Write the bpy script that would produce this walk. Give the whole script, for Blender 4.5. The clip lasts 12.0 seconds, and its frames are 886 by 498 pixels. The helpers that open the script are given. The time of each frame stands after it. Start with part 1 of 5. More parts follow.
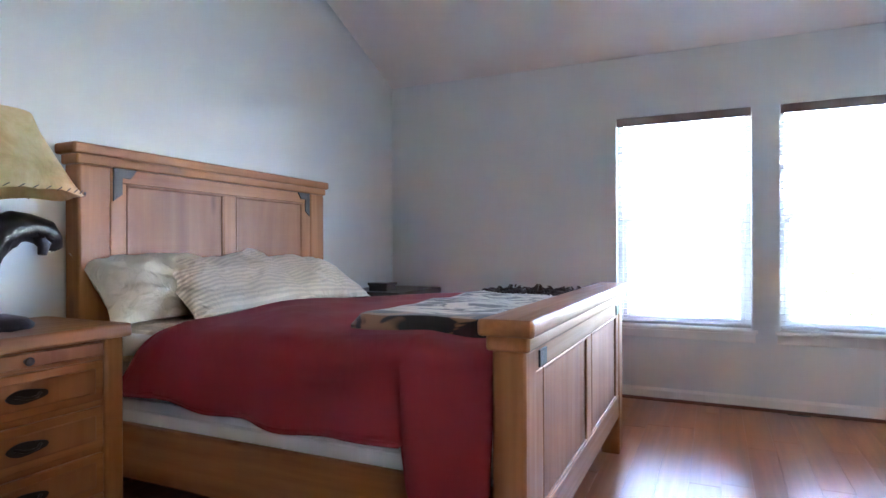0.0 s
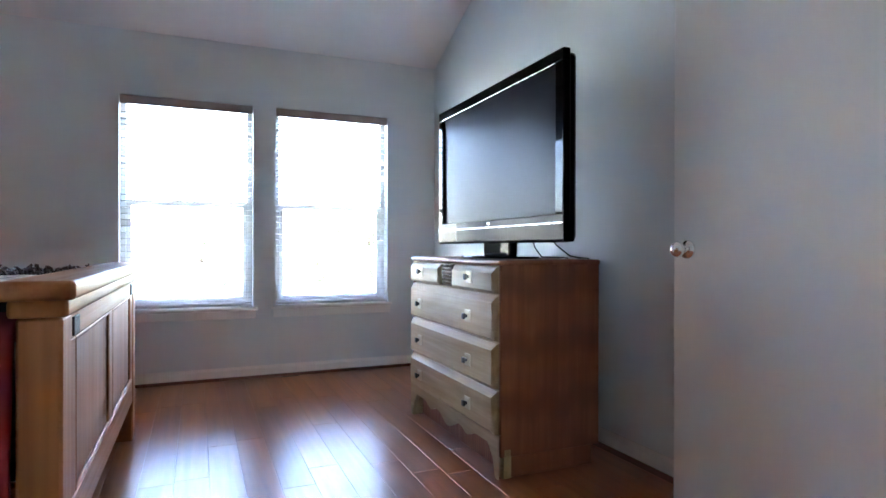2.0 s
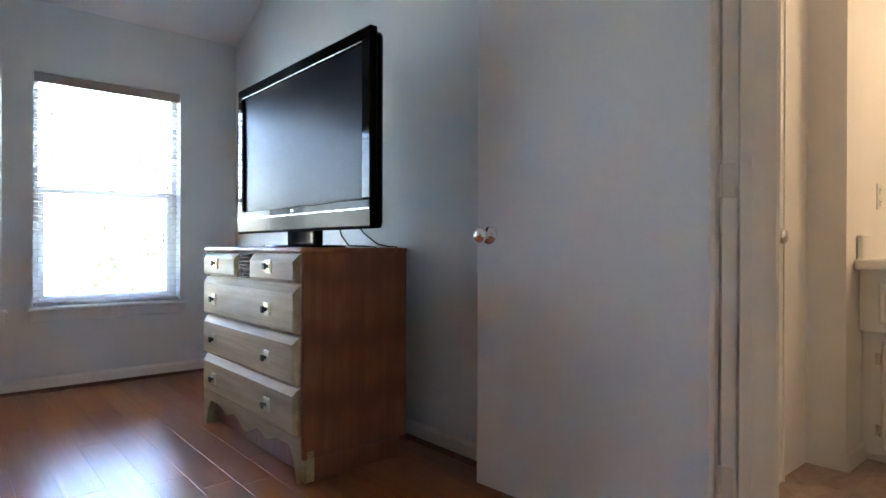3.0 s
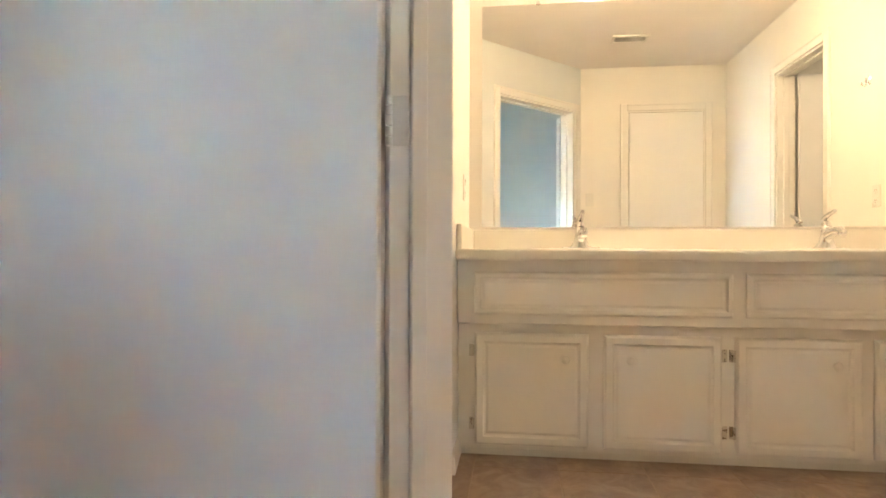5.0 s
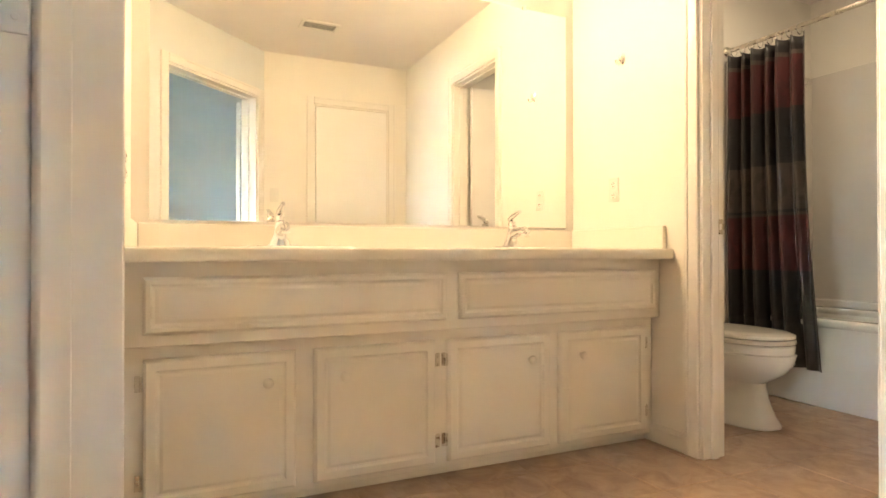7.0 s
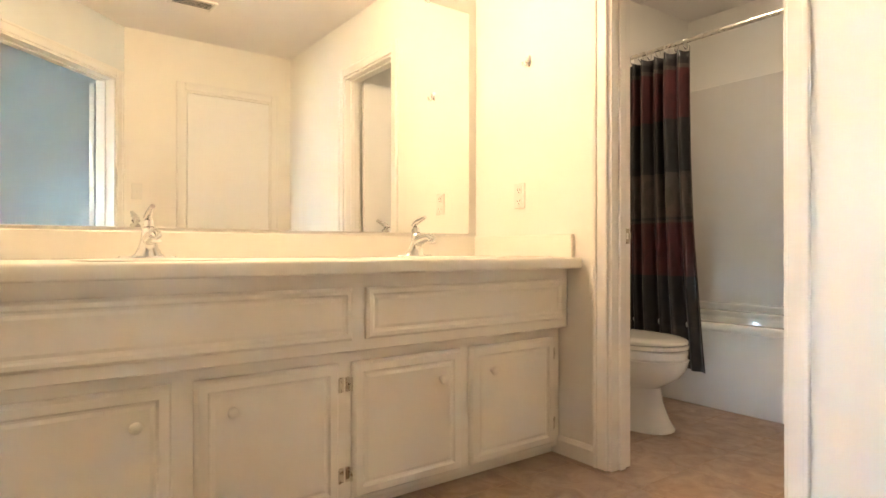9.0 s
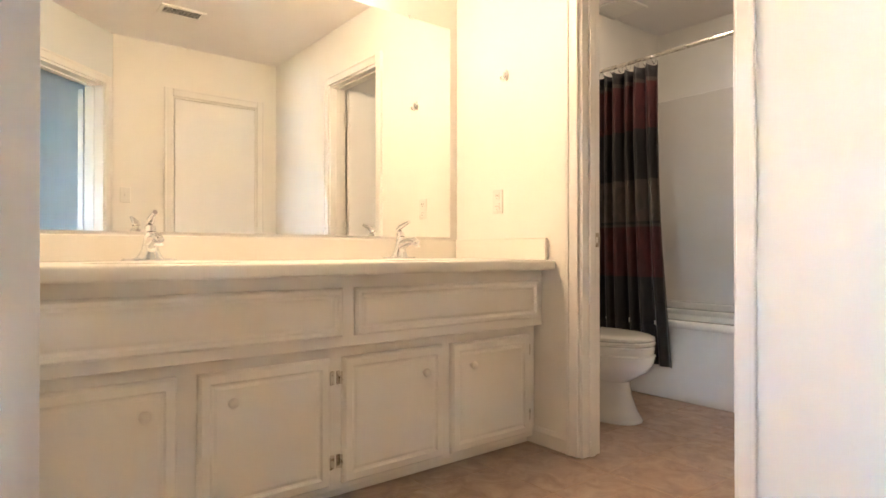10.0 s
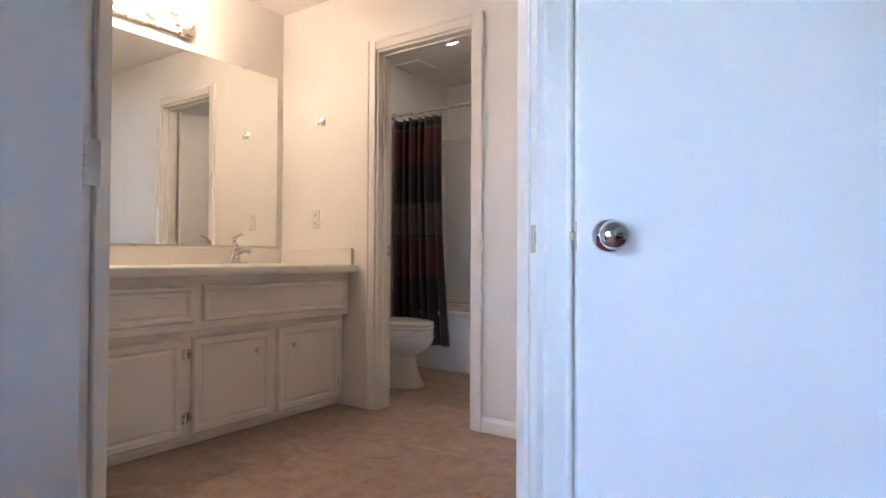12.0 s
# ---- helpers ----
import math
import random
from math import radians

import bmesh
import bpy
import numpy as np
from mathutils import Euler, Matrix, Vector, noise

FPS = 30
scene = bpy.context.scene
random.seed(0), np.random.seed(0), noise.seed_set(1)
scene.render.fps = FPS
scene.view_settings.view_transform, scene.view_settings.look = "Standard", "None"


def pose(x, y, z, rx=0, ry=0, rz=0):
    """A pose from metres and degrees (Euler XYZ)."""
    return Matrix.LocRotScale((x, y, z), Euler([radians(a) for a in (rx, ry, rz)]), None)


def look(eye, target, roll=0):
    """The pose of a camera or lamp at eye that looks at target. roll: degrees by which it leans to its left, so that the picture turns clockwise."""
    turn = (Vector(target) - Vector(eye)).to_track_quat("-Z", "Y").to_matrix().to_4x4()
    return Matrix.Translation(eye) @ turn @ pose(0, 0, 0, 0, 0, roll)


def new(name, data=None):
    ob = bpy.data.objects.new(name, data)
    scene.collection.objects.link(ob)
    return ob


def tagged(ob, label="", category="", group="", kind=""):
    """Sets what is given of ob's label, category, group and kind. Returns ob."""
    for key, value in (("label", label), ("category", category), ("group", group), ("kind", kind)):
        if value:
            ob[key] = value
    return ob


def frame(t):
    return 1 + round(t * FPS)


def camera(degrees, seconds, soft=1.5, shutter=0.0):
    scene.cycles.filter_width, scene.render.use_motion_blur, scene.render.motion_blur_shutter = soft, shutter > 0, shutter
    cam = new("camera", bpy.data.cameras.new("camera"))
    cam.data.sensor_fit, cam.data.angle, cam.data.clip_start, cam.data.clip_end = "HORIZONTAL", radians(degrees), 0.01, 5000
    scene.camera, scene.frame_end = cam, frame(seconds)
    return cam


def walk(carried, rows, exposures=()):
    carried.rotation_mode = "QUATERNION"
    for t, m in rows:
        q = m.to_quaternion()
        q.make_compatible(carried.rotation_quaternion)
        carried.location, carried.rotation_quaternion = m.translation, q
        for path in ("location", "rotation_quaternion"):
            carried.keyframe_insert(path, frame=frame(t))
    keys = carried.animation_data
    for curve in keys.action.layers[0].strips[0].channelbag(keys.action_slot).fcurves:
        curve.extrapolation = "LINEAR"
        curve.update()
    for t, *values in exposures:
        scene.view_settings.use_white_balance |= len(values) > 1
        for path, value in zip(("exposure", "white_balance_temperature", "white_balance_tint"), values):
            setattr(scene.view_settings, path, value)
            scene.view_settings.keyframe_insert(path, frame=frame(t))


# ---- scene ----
cam = camera(74.3, 12.0)
PATH = [
    (0, (1.175, 0.828, 1.023), (0.332, 2.641, 1.022), -0.2),
    (0.5, (1.167, 0.767, 1.025), (0.714, 2.715, 1.022), -0.0),
    (1, (1.14, 0.703, 1.004), (1.081, 2.702, 1.003), 0.0),
    (1.5, (1.084, 0.677, 0.971), (1.443, 2.645, 0.97), 0.2),
    (2, (1.023, 0.696, 0.92), (1.799, 2.539, 0.915), 0.1),
    (2.5, (1.036, 0.743, 0.889), (2.114, 2.427, 0.879), 0.1),
    (3, (1.123, 0.78, 0.87), (2.427, 2.296, 0.866), 0.2),
    (3.2, (1.174, 0.805, 0.858), (2.564, 2.243, 0.854), 0.3),
    (4.8, (1.609, 1.242, 0.823), (3.574, 1.614, 0.832), 0.3),
    (5, (1.675, 1.252, 0.818), (3.660, 1.499, 0.827), 0.2),
    (5.5, (1.818, 1.269, 0.815), (3.817, 1.221, 0.824), 0.2),
    (6, (1.906, 1.302, 0.811), (3.879, 0.971, 0.823), 0.1),
    (6.5, (1.986, 1.320, 0.813), (3.895, 0.725, 0.832), 0.1),
    (7, (2.076, 1.321, 0.813), (3.897, 0.494, 0.825), 0.0),
    (7.5, (2.181, 1.296, 0.818), (3.909, 0.289, 0.832), 0.1),
    (7.7, (2.209, 1.299, 0.826), (3.906, 0.240, 0.836), 0.1),
    (9.5, (2.308, 1.324, 0.862), (3.908, 0.125, 0.869), -0.0),
    (10, (2.177, 1.413, 0.864), (3.751, 0.179, 0.874), -0.0),
    (10.5, (2.016, 1.523, 0.872), (3.544, 0.232, 0.887), -0.1),
    (11, (1.865, 1.687, 0.869), (3.302, 0.296, 0.892), 0.1),
    (11.5, (1.690, 1.841, 0.864), (2.989, 0.321, 0.892), 0.3),
    (12, (1.524, 1.984, 0.873), (2.664, 0.341, 0.903), 0.3),
]
EXPOSURES = [(0, 7.16, 5880, 23), (1.2, 6.82, 5930, 22), (2.2, 6.56, 5900, 20), (3.0, 6.40, 6050, 17), (3.2, 6.40, 6150, 18), (4.8, 7.25, 6400, 12), (6.5, 7.52, 6700, 12), (7.7, 7.53, 6750, 12), (9.5, 7.34, 6250, 15), (10.6, 7.17, 5800, 19), (12, 6.44, 5450, 24)]
walk(cam, [(t, look(eye, target, roll)) for t, eye, target, roll in PATH], EXPOSURES)

# ---- world, sun and lamps ----
world = bpy.data.worlds.new("world")
scene.world = world
world.use_nodes = True
sky = world.node_tree.nodes.new("ShaderNodeTexSky")
sky.sky_type, sky.sun_disc = "NISHITA", False
sky.sun_elevation, sky.sun_rotation = radians(55), radians(200)
back = world.node_tree.nodes["Background"]
back.inputs["Strength"].default_value = 0.15
world.node_tree.links.new(sky.outputs["Color"], back.inputs["Color"])
sun = new("sun", bpy.data.lights.new("sun", "SUN"))
sun.data.energy, sun.data.angle, sun.data.color = 2.5, radians(0.6), (1.0, 0.95, 0.88)
sun.matrix_world = look((0, 0, 0), (0.28, 0.76, -1.15))
BULB, DOME = 0.98, 0.62


# ---- materials ----
def nodes_of(name):
    m = bpy.data.materials.new(name)
    m.use_nodes = True
    return m, m.node_tree.nodes, m.node_tree.links, m.node_tree.nodes["Principled BSDF"]


def coords(n, l, scale=(1, 1, 1), shift=True):
    """Object coordinates, stretched, and moved by the object's own random number."""
    tc, mp = n.new("ShaderNodeTexCoord"), n.new("ShaderNodeMapping")
    l.new(tc.outputs["Object"], mp.inputs["Vector"])
    mp.inputs["Scale"].default_value = scale
    if shift:
        oi, mul = n.new("ShaderNodeObjectInfo"), n.new("ShaderNodeMath")
        mul.operation = "MULTIPLY"
        mul.inputs[1].default_value = 37.0
        l.new(oi.outputs["Random"], mul.inputs[0])
        l.new(mul.outputs[0], mp.inputs["Location"])
    return mp.outputs["Vector"]


def tex_noise(n, l, vec, scale, detail=4.0, rough=0.55, dist=0.0):
    t = n.new("ShaderNodeTexNoise")
    t.inputs["Scale"].default_value, t.inputs["Detail"].default_value = scale, detail
    t.inputs["Roughness"].default_value, t.inputs["Distortion"].default_value = rough, dist
    l.new(vec, t.inputs["Vector"])
    return t.outputs["Fac"]


def ramp(n, l, fac, stops):
    r = n.new("ShaderNodeValToRGB")
    while len(r.color_ramp.elements) < len(stops):
        r.color_ramp.elements.new(0.5)
    for e, (p, c) in zip(r.color_ramp.elements, stops):
        e.position, e.color = p, (*c, 1) if len(c) == 3 else c
    l.new(fac, r.inputs["Fac"])
    return r.outputs["Color"]


def mixed(n, l, a, b, fac, mode="MIX"):
    m = n.new("ShaderNodeMix")
    m.data_type, m.blend_type = "RGBA", mode
    for sock, v in ((m.inputs[6], a), (m.inputs[7], b), (m.inputs[0], fac)):
        if isinstance(v, (tuple, list)):
            sock.default_value = (*v, 1)
        elif isinstance(v, (int, float)):
            sock.default_value = v
        else:
            l.new(v, sock)
    return m.outputs[2]


def bump(n, l, p, height, strength, distance=0.01):
    b = n.new("ShaderNodeBump")
    b.inputs["Strength"].default_value, b.inputs["Distance"].default_value = strength, distance
    l.new(height, b.inputs["Height"])
    l.new(b.outputs["Normal"], p.inputs["Normal"])


def scaled(c, k):
    return tuple(min(1.0, x * k) for x in c)


def paint(name, c, rough=0.55, grain=90.0, relief=0.15, spread=0.07, coat=0.0):
    """Painted, moulded or enamelled surface with broad unevenness and fine relief."""
    m, n, l, p = nodes_of(name)
    v = coords(n, l)
    broad, fine = tex_noise(n, l, v, 1.7, 3), tex_noise(n, l, v, grain, 3)
    col = ramp(n, l, broad, [(0.3, scaled(c, 1 - spread)), (0.7, scaled(c, 1 + spread))])
    col = mixed(n, l, col, scaled(c, 0.9), mixed(n, l, (0, 0, 0), (0.25, 0.25, 0.25), fine), "MIX")
    l.new(col, p.inputs["Base Color"])
    l.new(ramp(n, l, tex_noise(n, l, v, 6.0, 4), [(0.3, (rough * 0.85,) * 3), (0.7, (min(1, rough * 1.15),) * 3)]), p.inputs["Roughness"])
    p.inputs["Coat Weight"].default_value = coat
    bump(n, l, p, fine, relief, 0.002)
    return m


def wood(name, light, dark, axis="X", rough=0.42, scale=1.0, coat=0.1, knots=0.0, spread=0.35, figure=0.3, relief=0.12, rings=0.0, swirl=2.2):
    """Wood with grain along one of the object's axes."""
    m, n, l, p = nodes_of(name)
    s = {"X": (0.9, 9, 9), "Y": (9, 0.9, 9), "Z": (9, 9, 0.9)}[axis]
    v = coords(n, l, tuple(a * scale for a in s))
    big = tex_noise(n, l, v, 0.55, 5, 0.55, swirl)
    fs = tuple(a * 5 if a > 5 else a * 1.6 for a in s)
    fine = tex_noise(n, l, coords(n, l, tuple(a * scale for a in fs)), 1.0, 4, 0.65, 0.3)
    col = ramp(n, l, big, [(0.32, dark), (0.5, tuple((a + b) / 2 for a, b in zip(light, dark))), (0.66, light)])
    col = mixed(n, l, col, ramp(n, l, fine, [(0.35, (0.6, 0.52, 0.45)), (0.62, (1, 1, 1))]), figure, "MULTIPLY")
    oi = n.new("ShaderNodeObjectInfo")
    tone = ramp(n, l, oi.outputs["Random"], [(0.0, (1 - spread,) * 3), (1.0, (1.0, 1.0, 1.0))])
    col = mixed(n, l, col, tone, 1.0, "MULTIPLY")
    if rings:
        w = n.new("ShaderNodeTexWave")
        w.wave_type, w.wave_profile = "RINGS", "SIN"
        w.inputs["Scale"].default_value, w.inputs["Distortion"].default_value = 2.6, 1.6
        w.inputs["Detail"].default_value, w.inputs["Detail Scale"].default_value = 1.0, 0.5
        l.new(coords(n, l, {"X": (0.7, 9, 9), "Y": (9, 0.7, 9), "Z": (9, 9, 0.7)}[axis]), w.inputs["Vector"])
        col = mixed(n, l, col, scaled(dark, 0.62), ramp(n, l, w.outputs["Fac"], [(0.35, (0, 0, 0)), (0.95, (rings,) * 3)]))
    if knots:
        vo = n.new("ShaderNodeTexVoronoi")
        vo.inputs["Scale"].default_value = 1.0
        l.new(coords(n, l, {"X": (1.6, 5, 5), "Y": (5, 1.6, 5), "Z": (5, 5, 1.6)}[axis]), vo.inputs["Vector"])
        col = mixed(n, l, col, scaled(dark, 0.35), ramp(n, l, vo.outputs["Distance"], [(0.03, (knots,) * 3), (0.13, (0, 0, 0))]))
    l.new(col, p.inputs["Base Color"])
    if relief:
        l.new(ramp(n, l, fine, [(0.3, (rough * 1.25,) * 3), (0.7, (rough * 0.85,) * 3)]), p.inputs["Roughness"])
        bump(n, l, p, fine, relief, 0.0015)
    else:
        p.inputs["Roughness"].default_value = rough
    p.inputs["Coat Weight"].default_value, p.inputs["Coat Roughness"].default_value = coat, 0.32
    return m


def metal(name, c, rough):
    m, n, l, p = nodes_of(name)
    p.inputs["Metallic"].default_value = 1.0
    f = tex_noise(n, l, coords(n, l), 40, 4)
    l.new(ramp(n, l, f, [(0.3, scaled(c, 0.85)), (0.7, c)]), p.inputs["Base Color"])
    l.new(ramp(n, l, f, [(0.3, (rough * 0.7,) * 3), (0.7, (rough * 1.4,) * 3)]), p.inputs["Roughness"])
    return m


def cloth(name, c, rough=0.9, weave=420.0, sheen=0.3, spread=0.12, stripe=None, crease=0.0, crease_scale=9.0):
    m, n, l, p = nodes_of(name)
    v = coords(n, l)
    col = ramp(n, l, tex_noise(n, l, v, 3.0, 4), [(0.3, scaled(c, 1 - spread)), (0.7, scaled(c, 1 + spread))])
    if stripe:
        w = n.new("ShaderNodeTexWave")
        w.inputs["Scale"].default_value, w.inputs["Distortion"].default_value = stripe, 0.6
        w.bands_direction = "Z"
        l.new(v, w.inputs["Vector"])
        col = mixed(n, l, col, scaled(c, 0.72), ramp(n, l, w.outputs["Fac"], [(0.45, (0, 0, 0)), (0.6, (0.6, 0.6, 0.6))]))
    l.new(col, p.inputs["Base Color"])
    p.inputs["Roughness"].default_value, p.inputs["Sheen Weight"].default_value = rough, sheen
    bump(n, l, p, tex_noise(n, l, v, weave, 2), 0.25, 0.001)
    if crease:
        b = n.new("ShaderNodeBump")
        b.inputs["Strength"].default_value, b.inputs["Distance"].default_value = crease, 0.03
        l.new(tex_noise(n, l, v, crease_scale, 3, 0.5, 1.4), b.inputs["Height"])
        l.new(b.outputs["Normal"], p.inputs["Normal"].links[0].from_node.inputs["Normal"])
    return m


def glow(name, c, strength):
    m, n, l, p = nodes_of(name)
    p.inputs["Base Color"].default_value = (0.9, 0.9, 0.88, 1)
    p.inputs["Emission Color"].default_value, p.inputs["Emission Strength"].default_value = (*c, 1), strength
    return m


WALL = paint("wall_paint", (0.765, 0.80, 0.805), 0.6, 150, 0.25, 0.03)
BATHW = paint("bathroom_wall_paint", (0.875, 0.86, 0.815), 0.55, 150, 0.25, 0.03)
CEIL = paint("ceiling_paint", (0.89, 0.865, 0.855), 0.9, 60, 0.5, 0.03)
TRIM = paint("trim_paint", (0.85, 0.84, 0.81), 0.38, 60, 0.12, 0.03)
DOOR = paint("door_paint", (0.88, 0.885, 0.885), 0.38, 40, 0.10, 0.02)
CHROME = metal("chrome", (0.85, 0.86, 0.87), 0.08)
NICKEL = metal("worn_nickel", (0.74, 0.70, 0.62), 0.28)
PLATE = metal("tarnished_plate", (0.56, 0.50, 0.41), 0.36)
SHOE = wood("brown_moulding", (0.20, 0.07, 0.035), (0.12, 0.04, 0.02), "X", 0.38)
GLASS, n_, l_, p_ = nodes_of("clear_glass")
p_.inputs["Transmission Weight"].default_value, p_.inputs["Roughness"].default_value, p_.inputs["IOR"].default_value = 1.0, 0.0, 1.45
MIRROR, n_, l_, p_ = nodes_of("mirror_silver")
p_.inputs["Metallic"].default_value, p_.inputs["Roughness"].default_value = 1.0, 0.0
p_.inputs["Base Color"].default_value = (0.93, 0.95, 0.93, 1)


# ---- building helpers ----
def box(bm, a, b, bevel=0.0, seg=2):
    """A box between two corners, its edges rounded."""
    lo, hi = [min(p) for p in zip(a, b)], [max(p) for p in zip(a, b)]
    size = [max(h - k, 1e-4) for k, h in zip(lo, hi)]
    mid = [(h + k) / 2 for k, h in zip(lo, hi)]
    made = bmesh.ops.create_cube(bm, size=1, matrix=Matrix.Translation(mid) @ Matrix.Diagonal((*size, 1)))
    if bevel:
        edges = list({e for v in made["verts"] for e in v.link_edges})
        bmesh.ops.bevel(bm, geom=edges, offset=min(bevel, min(size) * 0.45), segments=seg, affect="EDGES", profile=0.5)
    return bm


def boxes(*items, bevel=0.0):
    bm = bmesh.new()
    for it in items:
        box(bm, it[0], it[1], it[2] if len(it) > 2 else bevel)
    return bm


def prism(pts, depth, axis="x", at=0.0):
    """A closed outline of (u, v) points pushed along an axis: x takes (y, z), y takes (x, z), z takes (x, y)."""
    bm = bmesh.new()

    def place(u, v, w):
        return {"x": (w, u, v), "y": (u, w, v), "z": (u, v, w)}[axis]
    a = [bm.verts.new(place(u, v, at)) for u, v in pts]
    b = [bm.verts.new(place(u, v, at + depth)) for u, v in pts]
    bm.faces.new(a)
    bm.faces.new(b[::-1])
    for i in range(len(pts)):
        j = (i + 1) % len(pts)
        bm.faces.new((a[i], b[i], b[j], a[j]))
    bmesh.ops.recalc_face_normals(bm, faces=bm.faces[:])
    return bm


def lathe(profile, steps=24, m=None, bm=None):
    """A turned shape from (radius, height) points round z, closed at both ends."""
    bm = bm or bmesh.new()
    rings = []
    for r, z in profile:
        rings.append([bm.verts.new((r * math.cos(2 * math.pi * i / steps), r * math.sin(2 * math.pi * i / steps), z)) for i in range(steps)])
    new_faces = []
    for a, b in zip(rings, rings[1:]):
        for i in range(steps):
            j = (i + 1) % steps
            new_faces.append(bm.faces.new((a[i], a[j], b[j], b[i])))
    new_faces.append(bm.faces.new(rings[0][::-1]))
    new_faces.append(bm.faces.new(rings[-1]))
    if m:
        bmesh.ops.transform(bm, matrix=m, verts=[v for r in rings for v in r])
    return bm


def tube(points, radius, steps=10, bm=None, taper=None):
    """A round bar that follows a line of points."""
    bm = bm or bmesh.new()
    pts = [Vector(p) for p in points]
    rings = []
    for i, p in enumerate(pts):
        d = (pts[min(i + 1, len(pts) - 1)] - pts[max(i - 1, 0)]).normalized()
        side = d.cross(Vector((0.13, 0.21, 0.97))).normalized() if abs(d.z) < 0.95 else d.cross(Vector((1, 0.1, 0))).normalized()
        up = side.cross(d)
        r = radius if taper is None else taper[i]
        rings.append([bm.verts.new(p + r * (side * math.cos(2 * math.pi * k / steps) + up * math.sin(2 * math.pi * k / steps))) for k in range(steps)])
    for a, b in zip(rings, rings[1:]):
        for k in range(steps):
            bm.faces.new((a[k], a[(k + 1) % steps], b[(k + 1) % steps], b[k]))
    bm.faces.new(rings[0])
    bm.faces.new(rings[-1][::-1])
    bmesh.ops.recalc_face_normals(bm, faces=bm.faces[:])
    return bm


def finish(bm, name, material, smooth=False):
    if smooth:
        for f in bm.faces:
            f.smooth = True
        for e in bm.edges:
            if len(e.link_faces) == 2:
                a, b = e.link_faces
                turn = a.normal.angle(b.normal, 0.0) if a.calc_area() > 0 and b.calc_area() > 0 else 0.0
                big, small = max(a.calc_area(), b.calc_area()), max(min(a.calc_area(), b.calc_area()), 1e-12)
                e.smooth = not (turn > radians(48) or (turn > radians(6) and big / small > 6))
    me = bpy.data.meshes.new(name)
    bm.to_mesh(me)
    bm.free()
    if material:
        me.materials.append(material)
    return me


def part(name, bm, material, parent, label="", smooth=True):
    """One mesh object under a thing or under a part."""
    ob = new(name, finish(bm, name, material, smooth))
    ob.parent = parent
    if label:
        ob["label"] = label
    return ob


def thing(name, m, label, category, group="", kind=""):
    """An Empty at a thing's base."""
    ob = new(name)
    ob.empty_display_size = 0.1
    ob.matrix_world = m
    return tagged(ob, label, category, group, kind)


def solid(name, bm, material, label, category, kind="structure", smooth=False, m=None):
    """A thing of one mesh."""
    ob = new(name, finish(bm, name, material, smooth))
    if m:
        ob.matrix_world = m
    return tagged(ob, label, category, "", kind)


# ---- plan ----
XW, XE, YN, YS = -1.22, 2.76, 5.0, 0.44         # bedroom: bed wall, television wall, window wall, entry wall
LOW, SLOPE, RIDGE = 2.29, 0.44, 2.1              # ceiling at the window wall, its rise, where it turns level
TOP = LOW + SLOPE * (YN - RIDGE)
T = 0.115
HX, HY, SX, SY = 2.712, 1.487, 2.056, 0.838       # bathroom doorway in the slanting wall: hinge side, latch side
DANG = math.atan2(SY - HY, SX - HX)              # the slanting wall's direction
DW = math.hypot(SX - HX, SY - HY)
DT = 0.140                                       # its thickness
BXE, BYN, BYS, BXW, BTOP = 4.566, 1.482, -0.553, 2.105, 2.455   # bathroom: mirror wall, closet wall, toilet wall, far wall, ceiling
TXE, TXW, TYS = 4.59, 2.93, -2.50                 # toilet room
DOORH = 2.07
WINS = ((0.557, 1.388), (1.542, 2.373))
WZ0, WZ1 = 0.50, 1.915


def wall_cells(length, height, thick, openings):
    """Boxes of a wall along local x with its face on y = 0 and its body behind, round the openings (a, b, z0, z1)."""
    bm = bmesh.new()
    xs = sorted({0, length, *[v for o in openings for v in o[:2]]})
    zs = sorted({0, height, *[v for o in openings for v in o[2:]]})
    idx = {}
    keep = {(i, k) for i in range(len(xs) - 1) for k in range(len(zs) - 1)
            if not any(o[0] <= (xs[i] + xs[i + 1]) / 2 <= o[1] and o[2] <= (zs[k] + zs[k + 1]) / 2 <= o[3] for o in openings)}

    def vert(i, s, k):
        if (i, s, k) not in idx:
            idx[i, s, k] = bm.verts.new((xs[i], -thick * s, zs[k]))
        return idx[i, s, k]
    for i, k in keep:
        bm.faces.new((vert(i, 0, k), vert(i, 0, k + 1), vert(i + 1, 0, k + 1), vert(i + 1, 0, k)))
        bm.faces.new((vert(i, 1, k), vert(i + 1, 1, k), vert(i + 1, 1, k + 1), vert(i, 1, k + 1)))
        for di, dk, c in ((-1, 0, ((i, k), (i, k + 1))), (1, 0, ((i + 1, k + 1), (i + 1, k))), (0, -1, ((i + 1, k), (i, k))), (0, 1, ((i, k + 1), (i + 1, k + 1)))):
            if (i + di, k + dk) not in keep:
                (a, az), (b, bz) = c
                bm.faces.new((vert(a, 0, az), vert(a, 1, az), vert(b, 1, bz), vert(b, 0, bz)))
    bmesh.ops.recalc_face_normals(bm, faces=bm.faces[:])
    return bm


def wall(name, p0, p1, height, label, thick=T, openings=(), material=WALL):
    """A wall from p0 to p1; its room lies to the left of that direction."""
    ang = math.degrees(math.atan2(p1[1] - p0[1], p1[0] - p0[0]))
    return solid(name, wall_cells(math.dist(p0, p1), height, thick, openings), material, label, "wall", m=pose(p0[0], p0[1], 0, 0, 0, ang))


